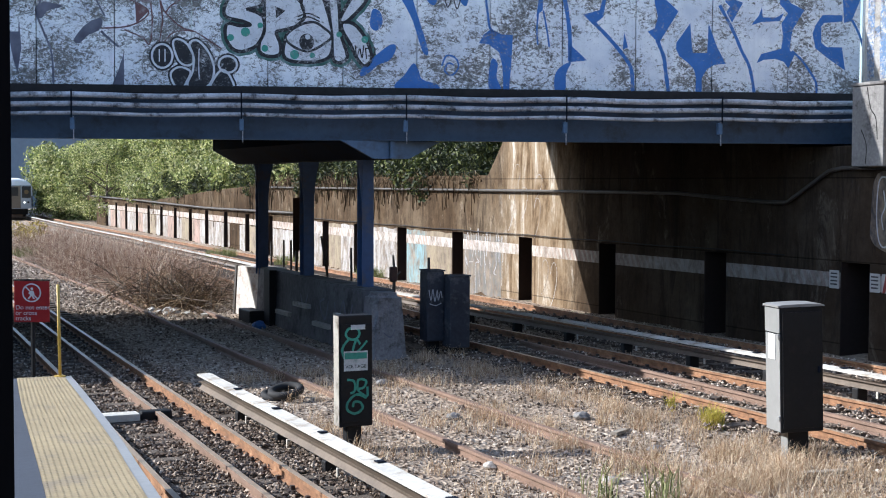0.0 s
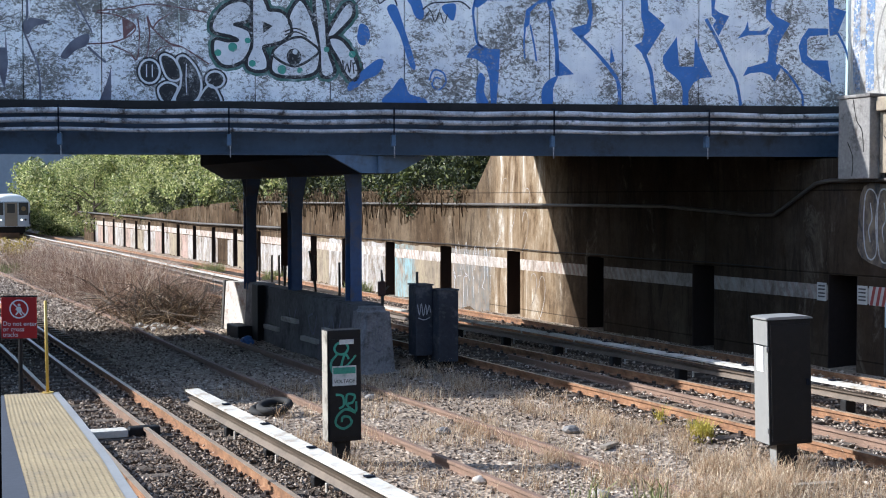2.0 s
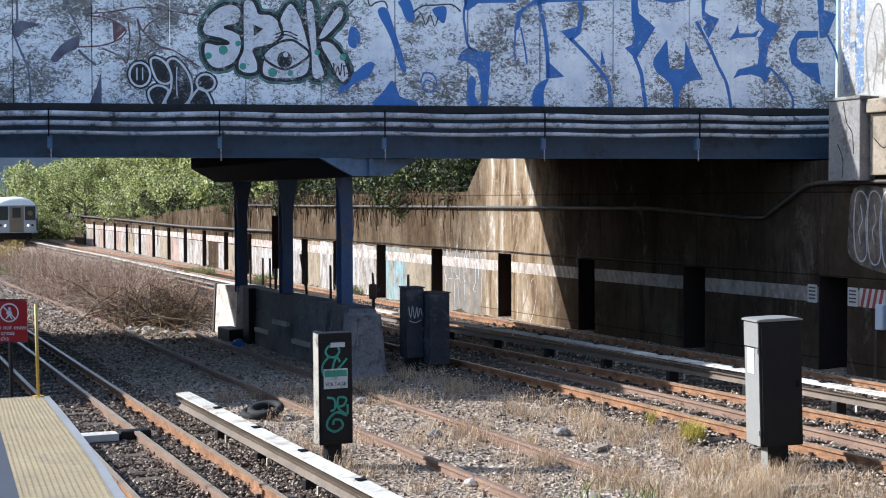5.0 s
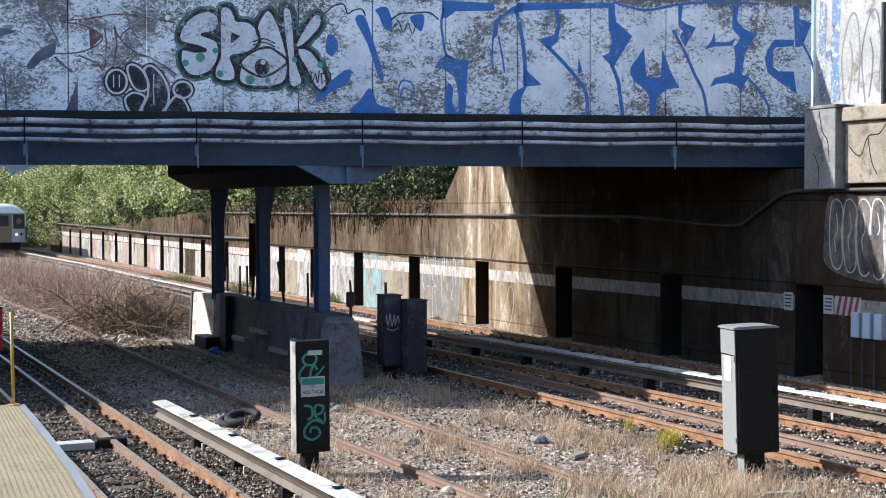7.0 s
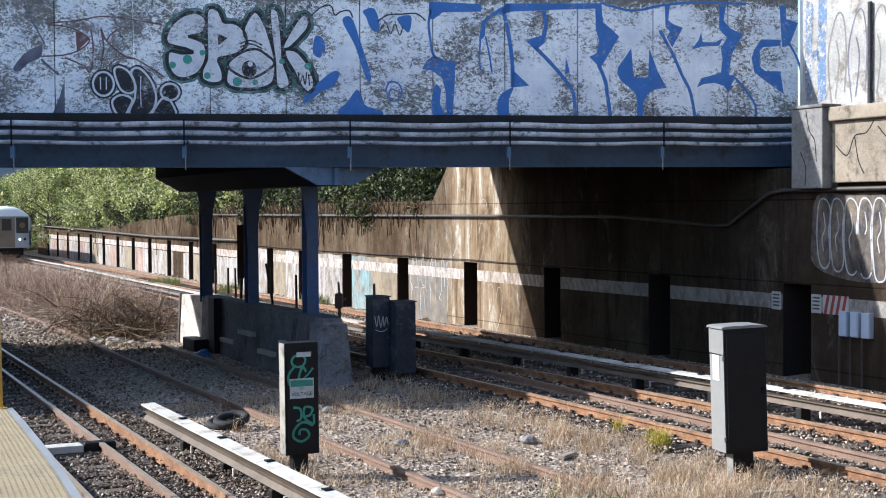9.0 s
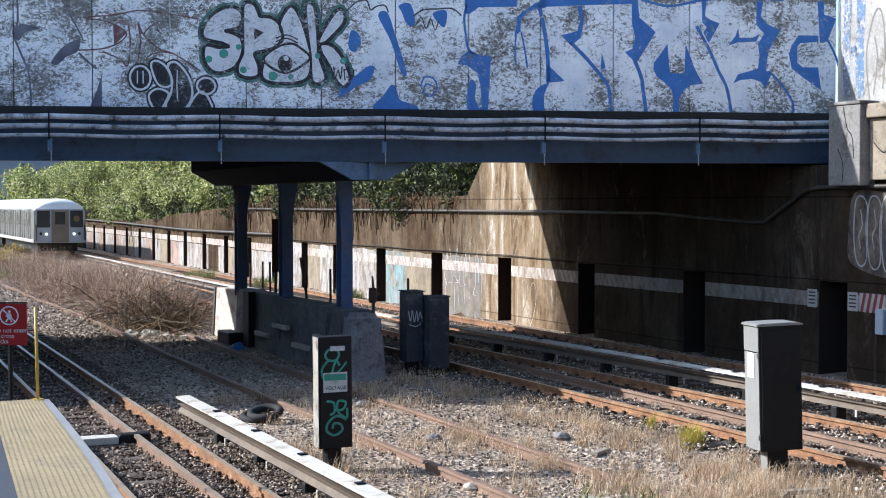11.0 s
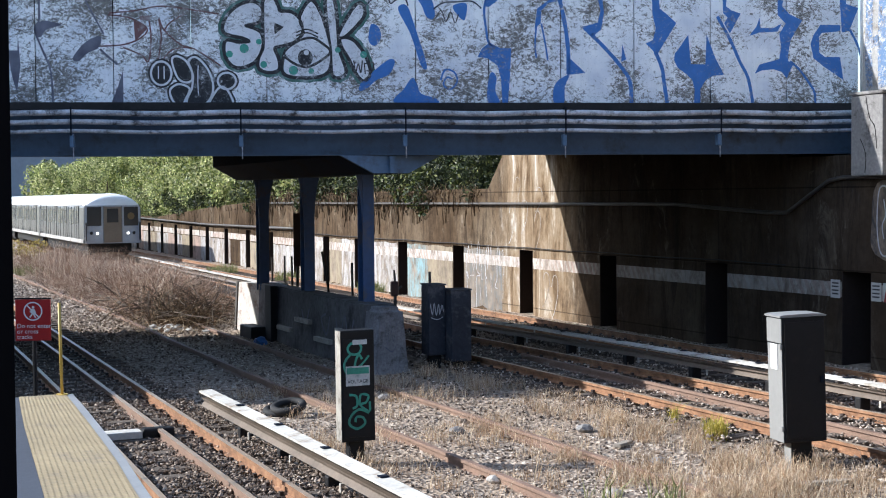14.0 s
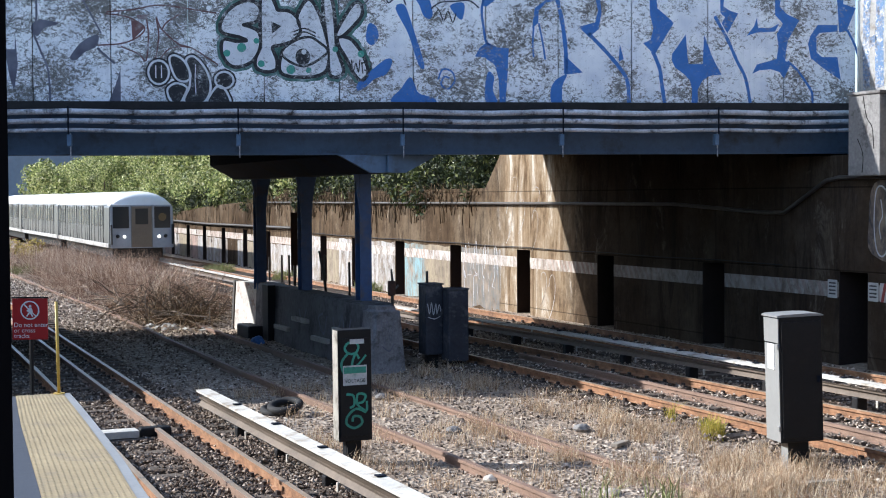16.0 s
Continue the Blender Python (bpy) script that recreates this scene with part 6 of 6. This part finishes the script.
def build_vines():
    rng = random.Random(4)
    blobs = []
    for i in range(130):
        u = rng.uniform(38.5, 68) if i < 95 else rng.uniform(64, 92)
        drop = rng.choice((0.0, 0.1, 0.3, 0.6)) if not 45 < u < 48 else rng.uniform(0.0, 1.0)
        q = rng.uniform(0.25, 0.55)
        blobs.append((lerp(WALL_N, u) - rng.uniform(-0.4, 0.12), u, max(3.55, 0.3) + min(0.0, wall_top(u) - 3.3) + rng.uniform(0, 0.9) - drop, q * 0.6, q * 1.3, q))
    leaf_cloud("vine", blobs, 22000, 0.075, M_VINE, TRACKS, "dark green vines hanging over the retaining wall", "vine", kind="stuff")
    verts, faces = [], []
    for i in range(900):
        u = rng.uniform(38.6, 66) if i < 800 else rng.uniform(64, 92)
        fall = 0.35 + 1.3 * max(0.0, noise.noise((u * 0.6, 3.0, 0)) + 0.25)
        z = wall_top(u) + rng.uniform(-0.15, 0.25)
        n, w, drop = lerp(WALL_N, u) - rng.uniform(0.02, 0.16), rng.uniform(0.003, 0.009), fall * rng.random() ** 1.5 * 1.5 + 0.15
        k = len(verts)
        for j in range(4):
            sway = rng.gauss(0, 0.07)
            f = 1 - 0.25 * j
            verts += [(n + 0.01 * j, u + sway - w * f, z - drop * j / 3), (n, u + sway + w * f, z - drop * j / 3)]
        faces += [(k + 2 * j, k + 2 * j + 1, k + 2 * j + 3, k + 2 * j + 2) for j in range(3)]
    scatter_mesh("vine_stems", verts, faces, M_STEM, "dry brown vine stems hanging down the retaining wall", "vine")
    shrubs = [(rng.uniform(19.3, 23.0), rng.uniform(39, 76), rng.uniform(3.5, 8.5)) for _ in range(190)]
    leaf_cloud("shrub", [(n, u, z, 0.9, 1.1, 0.8) for n, u, z in shrubs if u > 52], 52000, 0.085, M_LEAF, TRACKS, "dense green shrubs behind the retaining wall", "shrubs", kind="stuff")
    leaf_cloud("ivy_thicket", [(n, u, z, 0.9, 1.1, 0.8) for n, u, z in shrubs if u <= 52], 30000, 0.085, M_VINE, TRACKS, "dark green ivy thicket above the retaining wall", "ivy", kind="stuff")
    golden = [(rng.uniform(10.0, 11.0), rng.uniform(78, 83), rng.uniform(0.0, 0.7)) for _ in range(9)]
    leaf_cloud("golden_bush", [(n, u, z, 0.6, 0.8, 0.45) for n, u, z in golden], 1000, 0.08, M_GOLD, TRACKS, "yellowing bush beside the railway track", "bush", kind="stuff")
    far = []
    for _ in range(300):
        u = rng.uniform(62, 134)
        up = rng.random()
        far.append((lerp(WALL_N, u) + 0.2 + 3.0 * up + rng.uniform(-0.5, 1.4), u, wall_top(u) + 0.2 + 7.0 * up))
    leaf_cloud("hedge", [(n, u, z, q, q * 1.3, q * 0.85) for n, u, z in far for q in (rng.uniform(0.45, 1.25),)], 160000, 0.098, M_LEAF, TRACKS, "tall green bushes leaning over the far end of the wall", "bushes", kind="stuff")
    near = [(rng.uniform(18.6, 23.5), rng.uniform(126, 140), rng.uniform(0.0, 6.0)) for _ in range(110)]
    leaf_cloud("thicket", [(n, u, z, 1.1, 1.3, 1.0) for n, u, z in near], 36000, 0.13, M_LEAF, TRACKS, "green thicket beside the far bend of the tracks", "bushes", kind="stuff")


# ---- odds and ends ----
def build_oddments():
    # an old tyre on the ballast
    bm = bmesh.new()
    rings = []
    for i in range(24):
        a = 6.2832 * i / 24
        rings.append([bm.verts.new(((0.23 + 0.06 * math.cos(b)) * math.cos(a), (0.23 + 0.06 * math.cos(b)) * math.sin(a), 0.06 * math.sin(b))) for b in (6.2832 * k / 10 for k in range(10))])
    for i in range(24):
        for k in range(10):
            bm.faces.new((rings[i][k], rings[(i + 1) % 24][k], rings[(i + 1) % 24][(k + 1) % 10], rings[i][(k + 1) % 10]))
    tyre = solid("tyre", bm, M_RUBBER, pose(-2.55, 21.9, -0.16, 7, 4, 0), "old black rubber tyre lying on the ballast", "tyre", "tyres on the ballast", smooth=True)
    copy_thing(tyre, pose(-2.43, 21.82, -0.07, 5, -12, 40))
    # train stop between the rails
    th = thing("train_stop", TRACKS @ pose(4.16, 19.55, -0.14), "white-topped train stop with a black arm beside the rail", "train stop")
    bm = bmesh.new()
    box(bm, -0.75, -0.12, -0.14, 0.14, 0.0, 0.1, 0.01)
    part("cover", bm, M_COVER, th)
    bm = bmesh.new()
    box(bm, -0.1, 0.34, -0.1, 0.1, -0.02, 0.12, 0.03)
    part("arm_box", bm, M_BLACK, th)
    # stakes beside the columns
    rng = random.Random(2)
    for at, n, h, tilt in ((35.9, 10.95, 1.85, 0), (34.9, 10.95, 1.93, 1), (34.2, 10.95, 1.95, 0), (31.45, 10.95, 2.05, 0), (31.0, 11.0, 2.2, -9), (29.8, 10.95, 1.95, 0), (25.4, 10.95, 1.95, 0)):
        bm = bmesh.new()
        tube(bm, [(0, 0, 0), (0.01, 0, h * 0.5), (0, 0, h)], 0.034, 6, 0.026)
        solid("stake", bm, M_CONDUIT, TRACKS @ pose(n, at, -0.25, 0, tilt, 0), "dark thin stake standing behind the crash wall", "stake", "stakes behind the crash wall")
    th = thing("marker_board", TRACKS @ pose(11.0, 33.9, -0.25), "rusty brown board on a post behind the columns", "marker board")
    bm = bmesh.new()
    box(bm, -0.03, 0.03, -0.03, 0.03, 0.0, 1.72, 0.006)
    part("post", bm, M_CONDUIT, th)
    bm = bmesh.new()
    box(bm, -0.11, 0.11, -0.06, -0.032, 1.7, 3.03, 0.008)
    part("board", bm, M_RUSTBOARD, th, "rust-brown board")
    th = thing("switch_marker", TRACKS @ pose(10.62, 26.4, -0.25), "rusty switch marker standing behind the crash wall's nose", "switch marker")
    bm = bmesh.new()
    tube(bm, [(0, 0, 0), (0, 0, 1.45)], 0.035, 8)
    part("post", bm, M_CONDUIT, th)
    bm = bmesh.new()
    box(bm, -0.09, 0.06, -0.05, 0.05, 1.42, 1.72, 0.02)
    part("head", bm, M_RUSTBOARD, th, "rusty head")
    bm = bmesh.new()
    tube(bm, [(0, 0, 1.72), (-0.02, 0, 1.95)], 0.03, 8, 0.02)
    part("lamp_stem", bm, M_CONDUIT, th)
    bm = bmesh.new()
    tube(bm, [(0.0, -0.03, 1.5), (0.13, -0.03, 1.62)], 0.02, 6)
    part("lever", bm, M_CONDUIT, th)
    bm = bmesh.new()
    bmesh.ops.create_icosphere(bm, subdivisions=2, radius=0.16)
    for v in bm.verts:
        v.co *= 1 + 0.45 * noise.noise(v.co * 8)
        v.co.z *= 0.7
    solid("plastic_bag", bm, M_BAG, TRACKS @ pose(9.3, 31.4, -0.13), "crumpled blue plastic bag beside the crash wall", "plastic bag")
    # pale rubbish by the end block
    for i in range(16):
        bm = bmesh.new()
        r = rng.uniform(0.07, 0.2)
        bmesh.ops.create_icosphere(bm, subdivisions=1, radius=r)
        for v in bm.verts:
            v.co *= rng.uniform(0.6, 1.2)
            v.co.z *= 0.5
        n, u = rng.uniform(7.6, 9.5), rng.uniform(34.6, 37.0)
        solid("rubble", bm, M_RUBBLE, TRACKS @ pose(n, u, ground_height(n, u) + r * 0.25, 0, 0, rng.uniform(0, 360)), "pale broken rubble heaped by the crash wall", "rubble", "rubble by the crash wall")
    for n, u, w in ((10.0, 17.6, 0.13), (8.3, 18.3, 0.12), (8.5, 21.6, 0.12), (9.6, 15.0, 0.12), (7.25, 14.9, 0.11), (8.1, 13.6, 0.1)):
        bm = bmesh.new()
        bmesh.ops.create_icosphere(bm, subdivisions=2, radius=w)
        for v in bm.verts:
            v.co *= 1 + 0.3 * noise.noise(v.co * 9)
            v.co.z *= 0.55
        solid("stone", bm, M_CONC if w > 0.115 else M_CONC_LIGHT, TRACKS @ pose(n, u, ground_height(n, u) + w * 0.3), "lump of stone lying among dry weeds", "stone", "stones among the weeds")
    for n, u, L, turn in ((9.5, 10.6, 1.1, 20), (10.3, 11.4, 0.7, -35), (8.9, 11.9, 0.6, 60), (10.6, 13.0, 0.8, 5), (9.9, 16.4, 0.5, 40)):
        bm = bmesh.new()
        box(bm, -L / 2, L / 2, -0.05, 0.05, 0, 0.05, 0.008)
        solid("plank", bm, M_PLANK, TRACKS @ pose(n, u, ground_height(n, u) + 0.01, 2, 3, turn), "weathered grey plank lying in the dry grass", "plank", "planks in the grass")
    # fallen sticks in the brush
    for i in range(150):
        n, u = rng.gauss(8.7, 0.7), rng.gauss(38.6, 1.5)
        L = rng.uniform(0.5, 1.7)
        bm = bmesh.new()
        tube(bm, [(0, 0, 0), (L * 0.5, rng.uniform(-0.1, 0.1), rng.uniform(0.0, 0.15)), (L, rng.uniform(-0.2, 0.2), rng.uniform(-0.1, 0.1))], 0.017, 5, 0.007)
        solid("stick", bm, M_BARK, TRACKS @ pose(n, u, ground_height(n, u) + rng.uniform(0.1, 0.5), 0, rng.uniform(-45, 30), rng.uniform(0, 360)), "bare dead stick in the tangled brush", "stick", "sticks in the brush")
    # plain pale blue-grey block far beyond the bend
    th = thing("apartment_building", pose(*W(205, 26, -0.3), 0, 0, TRACK_YAW), "distant plain blue-grey block beyond the trees", "building")
    bm = bmesh.new()
    box(bm, -22, 12, 0, 12, 0, 22)
    part("wall", bm, M_FARWALL, th)
    bm = bmesh.new()
    box(bm, -22.4, 12.4, -0.4, 12.4, 22.02, 22.7)
    part("roof", bm, M_CONC, th)
    # unseen walls added behind and beside the viewer to hold back skylight
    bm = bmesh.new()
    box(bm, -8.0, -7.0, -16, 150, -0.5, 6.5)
    solid("wall_west", bm, M_CONC_DARK, TRACKS, "plain unseen wall behind the platform, blocking skylight", "retaining wall", kind="structure")
    # unseen block added to cut the light reaching under the bridge from the left
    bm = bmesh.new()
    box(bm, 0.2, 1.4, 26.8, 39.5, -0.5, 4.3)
    solid("wall_abutment", bm, M_CONC_BLACK, TRACKS, "unseen dark wall blocking light under the western end of the bridge", "abutment", kind="structure")
    bm = bmesh.new()
    box(bm, -8.0, 22.0, -17.2, -16.2, -0.5, 14.0)
    solid("wall_south", bm, M_CONC_DARK, TRACKS, "plain unseen wall across the cutting, blocking skylight", "wall", kind="structure")


build_ground()
build_tracks()
third_rail([(0, 4.98), (12, 5.35), (23, 5.45)], 3.0, 21.4, "power rail under a white cover board beside the platform track", 1.9)
third_rail([(0, 14.75), (19, 14.55), (27, 14.35), (33, 13.95), (45, 14.31), (62, 15.1), (80, 15.9), (103, 16.25), (140, 17.5)], 3.0, 130.0, "power rail under a long white cover board between the tracks", 2.2,
           [(0, 0.09), (33, 0.08), (45, 0.0), (62, -0.08), (140, -0.08)])
build_wall()
dress_wall()
BRIDGE_THING = build_bridge()
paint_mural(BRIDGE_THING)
build_pier()
build_crash_wall()
build_bridge_pipes()
build_abutment()
build_platform()
LEFT_BOX = build_left_box()
RIGHT_BOX = build_right_box()
build_dark_boxes()
SIGN = build_sign()
CAR_1 = build_car(True)
CAR_2 = build_car(False)
CAR_3 = copy_thing(CAR_2, CAR_2.matrix_basis)
build_plants()
paint_cabinet(LEFT_BOX)
dress_sign(SIGN)
build_vines()
build_oddments()
build_weeds()
build_stones()


# ---- what moves ----
TRAIN_N = [(60, 13.95), (68, 14.25), (75, 14.5), (80, 14.62), (87, 14.75), (95, 14.85), (105, 15.05), (120, 15.5), (140, 16.3), (165, 17.5), (190, 19.0)]


def motions():
    stops = [(0.0, 128.0), (1.5, 121.6), (3.0, 115.3), (5.5, 106.7), (8.0, 97.6), (10.5, 89.0), (11.5, 85.8), (12.5, 82.6), (13.5, 78.8), (14.5, 74.7), (15.5, 69.7), (16.0, 67.2)]
    for car, back in ((CAR_1, 0.0), (CAR_2, 18.6), (CAR_3, 37.2)):
        rows = []
        for t, u in stops:
            a, b = u + back, u + back + 18.2
            na, nb = lerp(TRAIN_N, a), lerp(TRAIN_N, b)
            rows.append((t, TRACKS @ pose(na, a, lerp(A_GRADE, a), 0, 0, -math.degrees(math.atan2(nb - na, 18.2)))))
        walk(car, rows)


motions()
